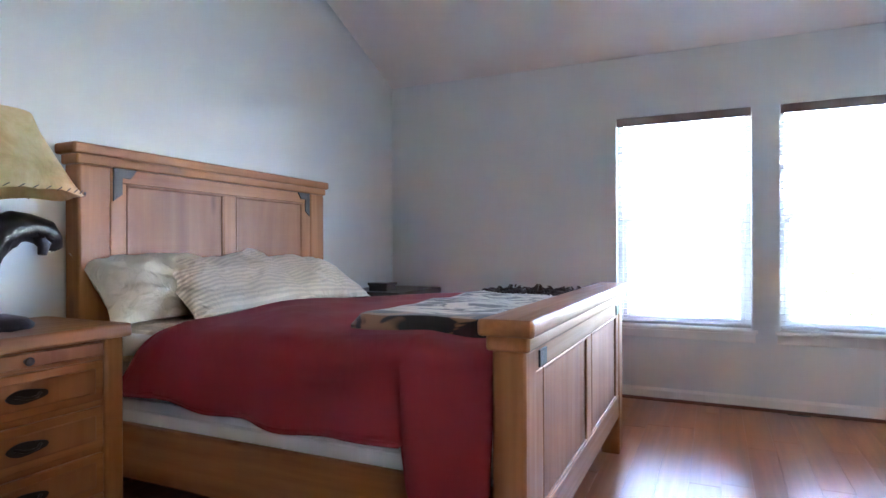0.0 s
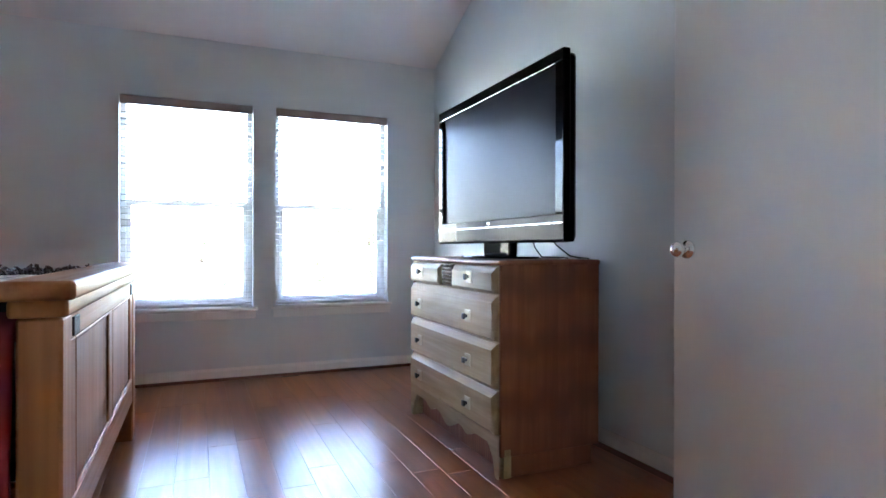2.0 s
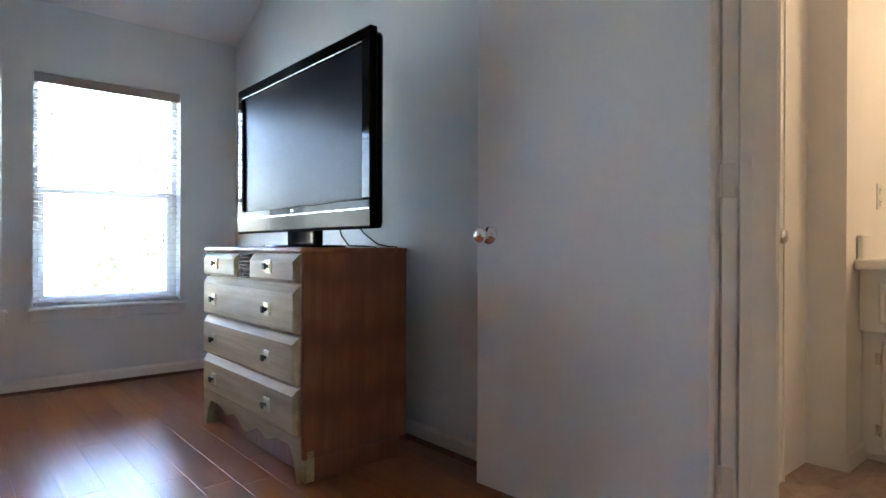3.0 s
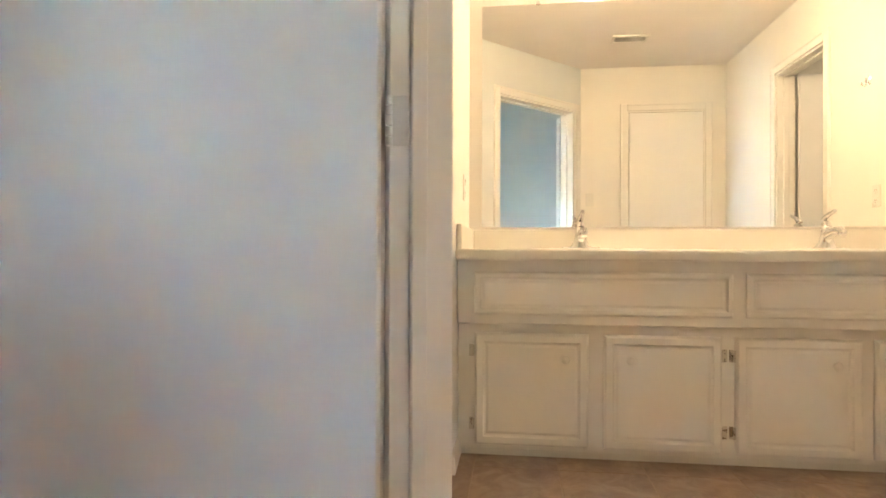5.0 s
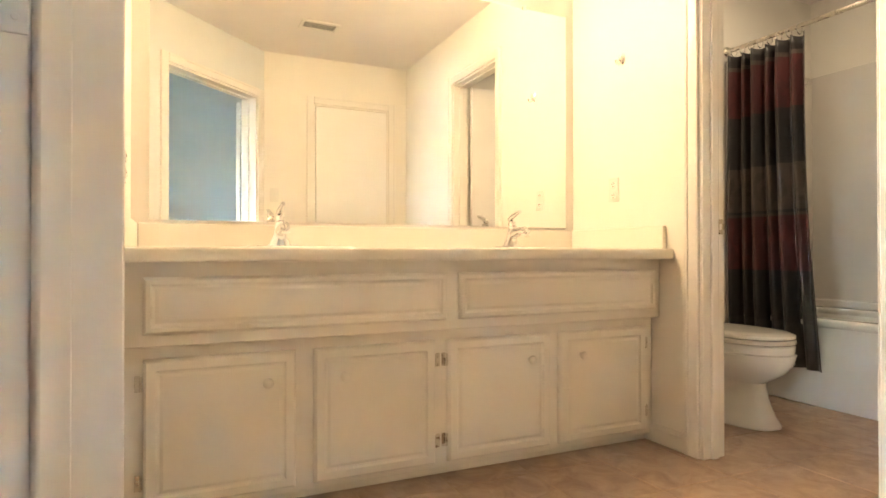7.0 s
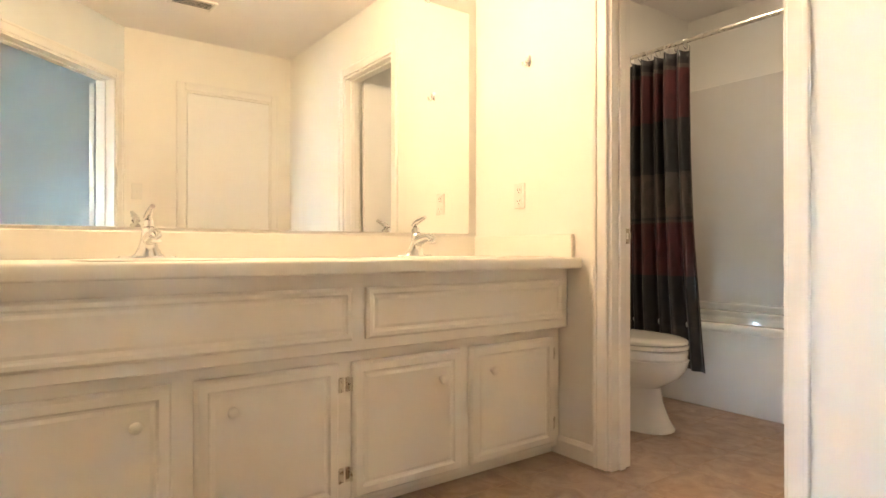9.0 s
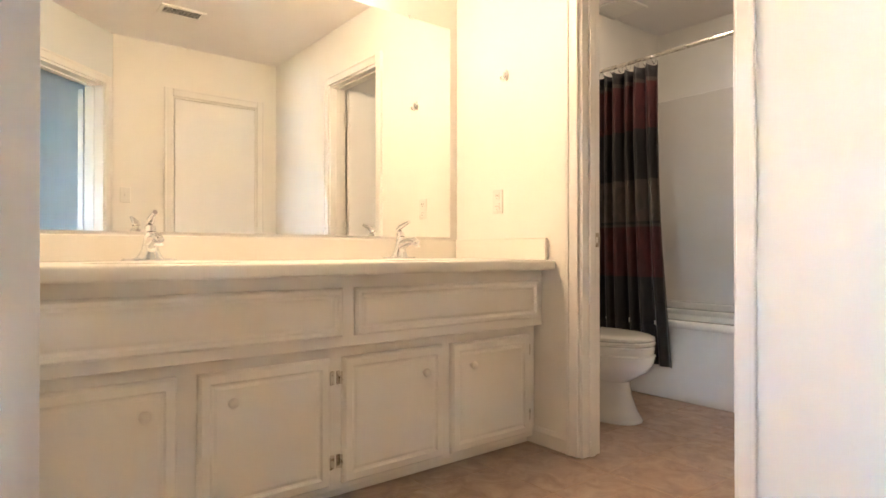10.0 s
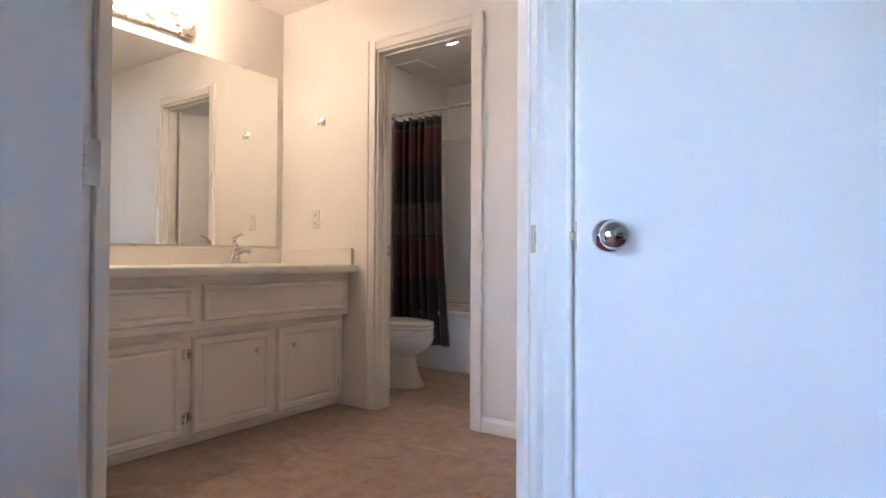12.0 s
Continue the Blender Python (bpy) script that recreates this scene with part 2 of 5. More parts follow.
def baseboard(p0, p1, h=0.085, t=0.013, shoe=False):
    """Skirting along a wall, with its room to the left; a quarter-round shoe in front."""
    ang = math.degrees(math.atan2(p1[1] - p0[1], p1[0] - p0[0]))
    n = math.dist(p0, p1)
    bm = prism([(0, 0.002), (t, 0.002), (t, h - 0.018), (t * 0.6, h - 0.008), (t * 0.35, h), (0, h)], n, "x")
    if shoe:
        solid("trim", prism([(t, 0.001), (t + 0.016, 0.001), (t + 0.014, 0.010), (t + 0.008, 0.017), (t, 0.020)], n, "x"), SHOE, "reddish-brown shoe moulding along the baseboard", "trim", m=pose(p0[0], p0[1], 0, 0, 0, ang))
    return solid("baseboard", bm, TRIM, "white painted baseboard along the foot of the wall", "baseboard", m=pose(p0[0], p0[1], 0, 0, 0, ang))


# bedroom walls
L_N = XE - XW
wall("wall_north", (XE + T, YN), (XW - T, YN), LOW + 0.05, "pale blue-grey painted wall with two windows", 0.14,
     [(XE + T - b, XE + T - a, WZ0, WZ1) for a, b in WINS])
gable = [(YS - T, 0), (YN + 0.1, 0), (YN + 0.1, LOW), (RIDGE, TOP + 0.04), (YS - T, TOP + 0.04)]
solid("wall_west", prism(gable, -T, "x", XW), WALL, "pale blue-grey painted wall behind the bed", "wall")
JY = HY + 0.02
gable_e = [(JY, 0), (YN + 0.1, 0), (YN + 0.1, LOW), (RIDGE, TOP + 0.04), (JY, TOP + 0.04)]
solid("wall_east", prism(gable_e, T, "x", XE), WALL, "pale blue-grey painted wall behind the television", "wall")
ENT = (0.42, 1.306)
EX1 = SX - (SY - YS) / math.tan(DANG)
wall("wall_south", (XW - T, YS), (EX1 + 0.05, YS), TOP + 0.02, "pale blue-grey painted wall with the entry doorway", T,
     [(ENT[0] - XW + T, ENT[1] - XW + T, 0, DOORH)])
ceil = [(YN + 0.1, LOW), (RIDGE, TOP), (YS - T, TOP), (YS - T, TOP + 0.1), (RIDGE - 0.02, TOP + 0.1), (YN + 0.1, LOW + 0.1)]
solid("ceiling", prism(ceil, XE - XW + 2 * T, "x", XW - T), CEIL, "sloping white painted bedroom ceiling", "ceiling")

# slanting wall with the bathroom doorway: local x from the television wall towards the entry
U = Vector((math.cos(DANG), math.sin(DANG), 0))
BACK = Vector((-U.y, U.x, 0))                    # into the bathroom
P0 = Vector((HX, HY, 0)) - 0.26 * U
P1 = Vector((EX1, YS, 0))
wall("wall_slanting", tuple(P1.xy), tuple(P0.xy), TOP + 0.02, "pale painted slanting wall with the bathroom doorway", DT,
     [((P1 - P0).length - 0.26 - DW, (P1 - P0).length - 0.26, 0, DOORH)])

# bathroom walls
wall("wall_mirror", (BXE, BYS - 0.06), (BXE, BYN + 0.001), BTOP + 0.05, "warm white painted bathroom wall behind the vanity", material=BATHW)
CD, CY = (2.90, 3.46), 1.62                      # closet door and its wall, set back from the vanity's end
wall("wall_closet", (3.80, CY), (2.82, CY), BTOP + 0.05, "warm white painted bathroom wall with a closet door", T,
     [(3.80 - CD[1], 3.80 - CD[0], 0, DOORH)], BATHW)
solid("wall_return", boxes(((3.80, BYN, 0), (BXE + 0.05, CY + T, BTOP + 0.05))), BATHW, "warm white painted wall at the vanity's end", "wall")
TD = (3.095, 3.758)                              # toilet room doorway
wall("wall_toilet", (BXW - T, BYS), (TXE + T, BYS), BTOP + 0.05, "warm white painted wall with the toilet doorway", T,
     [(TD[0] - BXW + T, TD[1] - BXW + T, 0, DOORH)], material=BATHW)
BD = (-0.387, 0.281)                               # linen closet door in the far wall
wall("wall_linen", (BXW, 0.68), (BXW, BYS - T), BTOP + 0.05, "warm white painted bathroom wall with a linen closet", T,
     [(0.68 - BD[1], 0.68 - BD[0], 0, DOORH)], material=BATHW)
solid("ceiling_bathroom", boxes(((BXW - 0.1, BYS - 0.05, BTOP), (BXE + 0.1, CY + 0.1, BTOP + 0.08))), CEIL, "white painted bathroom ceiling", "ceiling")
wall("wall_tub_end", (TXE, TYS - T), (TXE, BYS - 0.02), BTOP + 0.05, "white wall at the end of the tub", material=BATHW)
wall("wall_tub_back", (TXW - T, TYS), (TXE + T, TYS), BTOP + 0.05, "white wall behind the tub", material=BATHW)
wall("wall_tub_side", (TXW, BYS - T), (TXW, TYS), BTOP + 0.05, "plain wall of the toilet room", material=BATHW)
solid("ceiling_toilet", boxes(((TXW - T, TYS - T, BTOP), (TXE + T, BYS - 0.051, BTOP + 0.08))), CEIL, "white painted toilet room ceiling", "ceiling")

# dark passage behind the entry doorway, closet voids
wall("wall_hall_west", (0.3, YS - T), (0.3, -0.9), 2.45, "plain wall of the dark passage", T)
wall("wall_hall_east", (1.70, -0.9), (1.70, YS - T), 2.45, "plain wall of the dark passage", T)
wall("wall_hall_end", (0.2, -0.9), (1.9, -0.9), 2.45, "plain wall of the dark passage", T)
solid("ceiling_hall", boxes(((0.2, -1.0, 2.45), (1.9, YS - T, 2.5))), CEIL, "plain ceiling of the dark passage", "ceiling")
# ---- floor slabs under the planks and tiles ----
SUB = paint("subfloor", (0.05, 0.025, 0.017), 0.6)
GROUT = paint("grout", (0.47, 0.37, 0.29), 0.85, 120, 0.3)
EDGE = Vector((HX, HY, 0)) + 0.05 * BACK          # line between the two floors
EA, EB = EDGE - 0.34 * U, EDGE + 1.6 * U
FLOOR = solid("floor", prism([(XW - T, YN + 0.1), (XE + T, YN + 0.1), (XE + T, (EDGE - 0.16 * U).y), tuple(EB.xy), (1.85, -1.0), (XW - T, -1.0)], -0.1, "z", -0.010), SUB,
              "reddish-brown glossy laminate plank floor", "floor")
TILES = solid("floor_tiled", prism([tuple(EB.xy), tuple(EA.xy), (TXE + T, CY + T), (TXE + T, TYS - T), (TXW - T, TYS - T), (1.9, -0.7)], -0.1, "z", -0.0017), GROUT,
              "beige mottled ceramic tile floor with pale grout", "floor")

for a, b in (((XE, YN), (XW, YN)), ((XW, YN), (XW, YS)), ((XE, HY + 0.1), (XE, YN)), ((XW, YS), (ENT[0] - 0.06, YS)), ((ENT[1] + 0.06, YS), (EX1, YS))):
    baseboard(a, b, shoe=True)
for a, b in (((TD[1] + 0.058, BYS), (4.045, BYS)), ((BXW, BYS), (TD[0] - 0.058, BYS)), ((BXW, 0.66), (BXW, BD[1] + 0.06)),
             ((4.045, BYN), (3.80, BYN)), ((TXE, -1.74), (TXE, BYS - T))):
    baseboard(a, b, 0.078)


# ---- doors ----
def knob_mesh(steps=24):
    """A round door knob on its rose, pointing along +z."""
    return lathe([(0.0005, 0), (0.033, 0), (0.034, 0.003), (0.031, 0.008), (0.016, 0.011), (0.011, 0.014), (0.0105, 0.03), (0.017, 0.036), (0.026, 0.042),
                  (0.0285, 0.05), (0.027, 0.058), (0.021, 0.064), (0.010, 0.0665), (0.0005, 0.067)], steps)


def leaf_body(w, h, t, gap=0.003):
    """A flush leaf along +x with eased edges, its room face on y = t."""
    return boxes(((gap, 0.0, 0.012), (w - 0.004, t, h - 0.004), 0.003))


def casing(parent, w, h, y, out):
    """Three casing boards round an opening on one face of the wall."""
    cw, ct = 0.057, 0.016
    y1 = y + out * ct
    for x0, x1 in ((-cw, 0.004), (w - 0.004, w + cw)):
        bm = boxes(((x0, y, 0.001), (x1, y1, h + cw), 0.004))
        ox = x0 if x0 < 0 else x1 - 0.016
        box(bm, (ox, y1 - out * 0.002, 0.001), (ox + 0.016, y1 + out * 0.005, h + cw), 0.003)
        part("casing", bm, TRIM, parent)
    bm = boxes(((0.005, y, h - 0.004), (w - 0.005, y1, h + cw), 0.004))
    box(bm, (0.005, y1 - out * 0.002, h + cw - 0.016), (w - 0.005, y1 + out * 0.005, h + cw), 0.003)
    part("casing", bm, TRIM, parent)


def hinge_at(parent, z, material=TRIM):
    """A butt hinge painted over: two plates, knuckles and screw heads, at the leaf's hinged edge."""
    bm = boxes(((-0.036, -0.001, z - 0.045), (0.002, 0.0015, z + 0.045), 0.001))
    for k in range(5):
        lathe([(0.0005, 0), (0.0065, 0.0005), (0.0065, 0.0165), (0.0005, 0.017)], 10, Matrix.Translation((-0.001, 0.0065, z - 0.045 + 0.018 * k)), bm)
    for k in (-1, 0, 1):
        lathe([(0.0005, 0), (0.0042, 0.0004), (0.003, 0.002), (0.0005, 0.0022)], 8, Matrix.Translation((-0.02 + 0.006 * k, 0.0, z + 0.03 * k)) @ pose(0, 0, 0, -90), bm)
    return part("hinge", bm, material, parent)


def door(name, m, w, h, leaf_angle, label, knob=True, sides=(0, 1), knob_z=0.915, latch=True, thick=T, leaf_w=None):
    """A doorway in a wall along local x, room on +y, hinged at x = w and opening into +y; the leaf stands at leaf_angle (180 is shut)."""
    d = thing(name, m, label, "door", kind="structure")
    jt = 0.018
    part("jamb", boxes(((0, -thick - 0.001, 0), (jt, 0.001, h), 0.002)), TRIM, d)
    jh = part("jamb", boxes(((w - jt, -thick - 0.001, 0), (w, 0.001, h), 0.002)), TRIM, d)
    part("jamb_head", boxes(((jt, -thick - 0.001, h - jt), (w - jt, 0.001, h), 0.002)), TRIM, d)
    for x0, x1 in ((jt, jt + 0.011), (w - jt - 0.011, w - jt)):
        part("door_stop", boxes(((x0, -0.075, 0), (x1, -0.040, h - jt), 0.003)), TRIM, d)
    part("door_stop", boxes(((jt + 0.011, -0.075, h - jt - 0.011), (w - jt - 0.011, -0.040, h - jt), 0.003)), TRIM, d)
    if 0 in sides:
        casing(d, w, h, 0.0, 1)
    if 1 in sides:
        casing(d, w, h, -thick, -1)
    lw = leaf_w or w - 2 * jt
    leaf = part("leaf", leaf_body(lw, h - jt, 0.035, 0.003 if leaf_angle > 170 else 0.013), DOOR, d)
    leaf.matrix_local = pose(w - jt, 0.004, 0, 0, 0, leaf_angle)
    for z in (0.25, 1.05, 1.83):
        hinge_at(leaf, z)
    if knob:
        for y, rx in ((0.035, -90), (0.0, 90)):
            k = part("knob", knob_mesh(), CHROME, leaf, "polished chrome round knob")
            k.matrix_local = pose(lw - 0.065, y, knob_z, rx)
    if latch:
        bm = boxes(((lw - 0.0045, 0.006, knob_z - 0.028), (lw - 0.0025, 0.030, knob_z + 0.028), 0.0008))
        box(bm, (lw - 0.004, 0.011, knob_z - 0.009), (lw + 0.008, 0.024, knob_z + 0.009), 0.003)
        part("latch_plate", bm, PLATE, leaf, "worn metal latch plate")
        bm = boxes(((jt - 0.0005, -0.034, knob_z - 0.030), (jt + 0.0015, -0.006, knob_z - 0.012), 0.0006), ((jt - 0.0005, -0.034, knob_z + 0.012), (jt + 0.0015, -0.006, knob_z + 0.030), 0.0006),
                   ((jt - 0.0005, -0.034, knob_z - 0.012), (jt + 0.0015, -0.026, knob_z + 0.012), 0.0004), ((jt - 0.0005, -0.012, knob_z - 0.012), (jt + 0.004, -0.001, knob_z + 0.012), 0.0006))
        part("strike_plate", bm, PLATE, d, "worn metal strike plate")
    return d


AANG = math.degrees(DANG) + 180
door("door_1", pose(SX, SY, 0, 0, 0, AANG), DW, DOORH, math.degrees(math.atan2(2.341 - 1.474, 2.648 - 2.699)) - AANG,
     "white painted flush door, open, in the bathroom doorway", thick=DT, leaf_w=0.85)
door("door_2", pose(ENT[0], YS, 0, 0, 0, 0), ENT[1] - ENT[0], DOORH, 30.5, "white painted flush entry door, standing open", knob_z=0.918, leaf_w=0.81)
door("door_3", pose(TD[1], BYS - T, 0, 0, 0, 180), TD[1] - TD[0], DOORH, 93, "white painted toilet room door, open inwards")
door("door_4", pose(CD[1], CY, 0, 0, 0, 180), CD[1] - CD[0], DOORH, 180, "white painted closet door, shut, beside the vanity", sides=(0,))
door("door_5", pose(BXW, BD[1], 0, 0, 0, -90), BD[1] - BD[0], DOORH, 180, "white painted linen closet door, shut", knob=False, latch=False, sides=(0,))
solid("closet_back", boxes(((CD[0] - 0.05, CY + T, 0), (CD[1] + 0.05, CY + T + 0.03, 2.2))), WALL, "plain back of the closet", "wall")
solid("linen_back", boxes(((BXW - T - 0.03, BD[0] - 0.1, 0), (BXW - T, BD[1] + 0.1, 2.2))), WALL, "plain back of the linen closet", "wall")

# ---- windows and blinds ----
VINYL = paint("window_vinyl", (0.80, 0.80, 0.78), 0.38, 60, 0.06, 0.02)
SLAT = paint("blind_slat", (0.66, 0.65, 0.62), 0.5, 80, 0.1, 0.03)
# headrail of the white blind: its backlit shade is put into the dark colour
VALANCE_SHADED = paint("blind_headrail_backlit", (0.36, 0.30, 0.28), 0.5, 80, 0.1, 0.03)
for k, (a, b) in enumerate(WINS):
    w, mid = b - a, WZ0 + 0.72
    win = thing("window_%d" % (k + 1), pose(a, YN, 0), "white vinyl single-hung window with bright daylight behind", "window", kind="structure")
    f = 0.035
    for nm, x0, x1, z0, z1, y0, y1 in (("window_frame", 0, f, WZ0, WZ1, 0.085, 0.14), ("window_frame", w - f, w, WZ0, WZ1, 0.085, 0.14), ("window_frame", f, w - f, WZ0, WZ0 + f, 0.085, 0.14),
                                       ("window_frame", f, w - f, WZ1 - f, WZ1, 0.085, 0.14),
                                       ("meeting_rail", f, w - f, mid - 0.02, mid + 0.02, 0.09, 0.135), ("sash_stile", f, f + 0.03, WZ0 + f, mid - 0.02, 0.088, 0.115),
                                       ("sash_stile", w - f - 0.03, w - f, WZ0 + f, mid - 0.02, 0.088, 0.115), ("sash_rail", f + 0.03, w - f - 0.03, WZ0 + f, WZ0 + f + 0.035, 0.088, 0.115)):
        part(nm, boxes(((x0, y0, z0), (x1, y1, z1), 0.004)), VINYL, win)
    for z0, z1, y in ((WZ0 + f, mid, 0.102), (mid, WZ1 - f, 0.125)):
        pane = part("pane", boxes(((f - 0.005, y, z0), (w - f + 0.005, y + 0.004, z1))), GLASS, win)
        pane.visible_shadow = False
    part("window_sill", boxes(((-0.03, -0.028, WZ0 - 0.020), (w + 0.03, 0.0, WZ0 + 0.002), 0.006), ((0.001, -0.001, WZ0 - 0.010), (w - 0.001, 0.086, WZ0 + 0.002), 0.001)), TRIM, win)
    part("apron", boxes(((-0.018, -0.014, WZ0 - 0.078), (w + 0.018, -0.001, WZ0 - 0.021), 0.004)), TRIM, win)
    bl = thing("window_blind", pose(a, YN, 0), "white two-inch slat blind lowered with open slats, in a window", "blind", "blinds in the two windows")
    part("valance", boxes(((0.004, 0.004, WZ1 - 0.058), (w - 0.004, 0.014, WZ1 - 0.002), 0.004), ((0.01, 0.016, WZ1 - 0.05), (w - 0.01, 0.064, WZ1 - 0.004), 0.002)), VALANCE_SHADED, bl)
    part("bottom_rail", boxes(((0.006, 0.014, WZ0 + 0.012), (w - 0.006, 0.062, WZ0 + 0.030), 0.005)), SLAT, bl)
    slat_me = None
    pitch, z = 0.0415, WZ0 + 0.062
    while z < WZ1 - 0.07:
        if slat_me is None:
            bm = bmesh.new()
            prof = [(-0.025, -0.0003), (0, 0.0012), (0.025, -0.0003), (0.025, -0.0029), (0, -0.0014), (-0.025, -0.0029)]
            slat_me = finish(prism(prof, w - 0.012, "x", 0.006), "slat", SLAT, False)
        s = new("slat", slat_me)
        s.parent = bl
        s.matrix_local = pose(0, 0.038, z, -4)
        z += pitch
    for x in (0.12, w - 0.12):
        for y in (0.014, 0.062):
            part("ladder_cord", tube([(x, y, WZ0 + 0.02), (x, y, WZ1 - 0.05)], 0.0009, 5), SLAT, bl)
    part("wand", tube([(0.09, 0.008, WZ1 - 0.06), (0.092, 0.002, WZ1 - 0.70)], 0.0035, 8), SLAT, bl)

# ---- outdoors ----
GRASS, n_, l_, p_ = nodes_of("lawn")
l_.new(ramp(n_, l_, tex_noise(n_, l_, coords(n_, l_), 0.6, 8, 0.7), [(0.3, (0.19, 0.21, 0.10)), (0.7, (0.34, 0.32, 0.21))]), p_.inputs["Base Color"])
p_.inputs["Roughness"].default_value = 1.0
bm = bmesh.new()
bmesh.ops.create_grid(bm, x_segments=8, y_segments=8, size=900)
solid("ground", bm, GRASS, "grassy ground reaching to the horizon", "ground", m=pose(0, 0, -3.0))
LEAF, n_, l_, p_ = nodes_of("leaf_green")
gi = n_.new("ShaderNodeNewGeometry")
l_.new(ramp(n_, l_, gi.outputs["Random Per Island"], [(0.0, (0.035, 0.07, 0.018)), (1.0, (0.09, 0.14, 0.045))]), p_.inputs["Base Color"])
p_.inputs["Roughness"].default_value = 0.6
BARK = wood("bark", (0.16, 0.12, 0.09), (0.06, 0.045, 0.035), "Z", 0.9, 1.0, 0.0)


def tree(m, height, spread, seed, count):
    rnd = random.Random(seed)
    t = thing("tree", m, "leafy green broadleaf tree standing outside the window", "tree", "trees outside")
    bm = bmesh.new()
    tube([(0, 0, 0), (0.06, 0.03, height * 0.25), (0.0, 0.08, height * 0.5), (0.1, 0.02, height * 0.75), (0.05, 0, height * 0.95)], 0.1, 10, bm, [0.17, 0.13, 0.10, 0.06, 0.02])
    tips = []
    for i in range(16):
        a, z0 = rnd.uniform(0, 6.28), height * rnd.uniform(0.3, 0.85)
        r = spread * rnd.uniform(0.5, 1.0) * (1.15 - z0 / height * 0.6)
        tip = Vector((r * math.cos(a), r * math.sin(a), z0 + rnd.uniform(0.2, 0.9)))
        midp = Vector((tip.x * 0.5, tip.y * 0.5, z0 + 0.1))
        tube([(0, 0, z0 - 0.25), midp, tip], 0.03, 6, bm, [0.05, 0.03, 0.012])
        tips += [tip, midp.lerp(tip, 0.5), tip + Vector((rnd.uniform(-.5, .5), rnd.uniform(-.5, .5), rnd.uniform(-.3, .4)))]
    part("trunk", bm, BARK, t)
    verts, faces = [], []
    for i in range(count):
        c = rnd.choice(tips) + Vector((rnd.gauss(0, 0.33), rnd.gauss(0, 0.33), rnd.gauss(0, 0.28)))
        q = Euler((rnd.uniform(0, 6.28), rnd.uniform(0, 6.28), rnd.uniform(0, 6.28))).to_matrix()
        s = rnd.uniform(0.05, 0.10)
        base = len(verts)
        for p in ((-1, 0, 0), (-0.2, 0.42, 0.08), (1, 0, -0.1), (-0.2, -0.42, 0.08)):
            verts.append(c + q @ (Vector(p) * s))
        faces += [(base, base + 1, base + 2), (base, base + 2, base + 3)]
    me = bpy.data.meshes.new("crown")
    me.from_pydata(verts, [], faces)
    me.materials.append(LEAF)
    cr = new("crown", me)
    cr.parent = t


tree(pose(4.3, 12.5, -3.0), 5.4, 1.9, 3, 5200)
tree(pose(6.6, 15.5, -3.0, 0, 0, 70), 5.9, 2.1, 5, 4200)
tree(pose(1.2, 17.0, -3.0, 0, 0, 140), 4.6, 2.0, 8, 3600)
# ---- bedroom things ----
HONEY = wood("honey_pine_upright", (0.49, 0.200, 0.060), (0.34, 0.120, 0.032), "Z", 0.48, 0.8, 0.06, 0.5, 0.12)
HONEY_L = wood("honey_pine_level", (0.49, 0.200, 0.060), (0.34, 0.120, 0.032), "Y", 0.48, 0.8, 0.06, 0.5, 0.12)
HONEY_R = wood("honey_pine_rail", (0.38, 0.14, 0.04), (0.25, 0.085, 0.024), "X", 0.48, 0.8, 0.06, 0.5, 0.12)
PANEL = wood("alder_panel", (0.42, 0.172, 0.060), (0.29, 0.106, 0.036), "Z", 0.5, 0.6, 0.05, 0.6, 0.1, 0.12)
IRON = paint("dark_iron", (0.030, 0.026, 0.024), 0.45, 220, 0.9, 0.2)
DUVET = cloth("red_duvet", (0.265, 0.017, 0.025), 0.85, 300, 0.03, 0.12, crease=0.25, crease_scale=3.2)
LINEN = cloth("grey_mattress", (0.84, 0.84, 0.84), 0.9, 500, 0.15)
PILLOW = cloth("cream_striped_cotton", (0.74, 0.66, 0.53), 0.85, 500, 0.1, 0.05, 14.0, 1.0, 8.0)
PLAIN = cloth("plain_cream_cotton", (0.66, 0.575, 0.42), 0.85, 500, 0.1, 0.05, None, 0.9, 6.0)

BY0, BY1, BX0, BX1 = 2.25, 3.92, -1.205, 0.745     # bed frame


def bracket(bm, y, z, sy, x0, x1, s, t):
    """An L-shaped corner strap with slanted ends."""
    pts = [(y, z), (y + sy * s, z), (y + sy * (s - 0.03), z - t), (y + sy * t, z - t), (y + sy * t, z - s + 0.0), (y, z - s - 0.03)]
    b = prism(pts if sy > 0 else pts[::-1], x1 - x0, "x", x0)
    me = bpy.data.meshes.new("tmp")
    b.to_mesh(me)
    b.free()
    bm.from_mesh(me)
    bpy.data.meshes.remove(me)


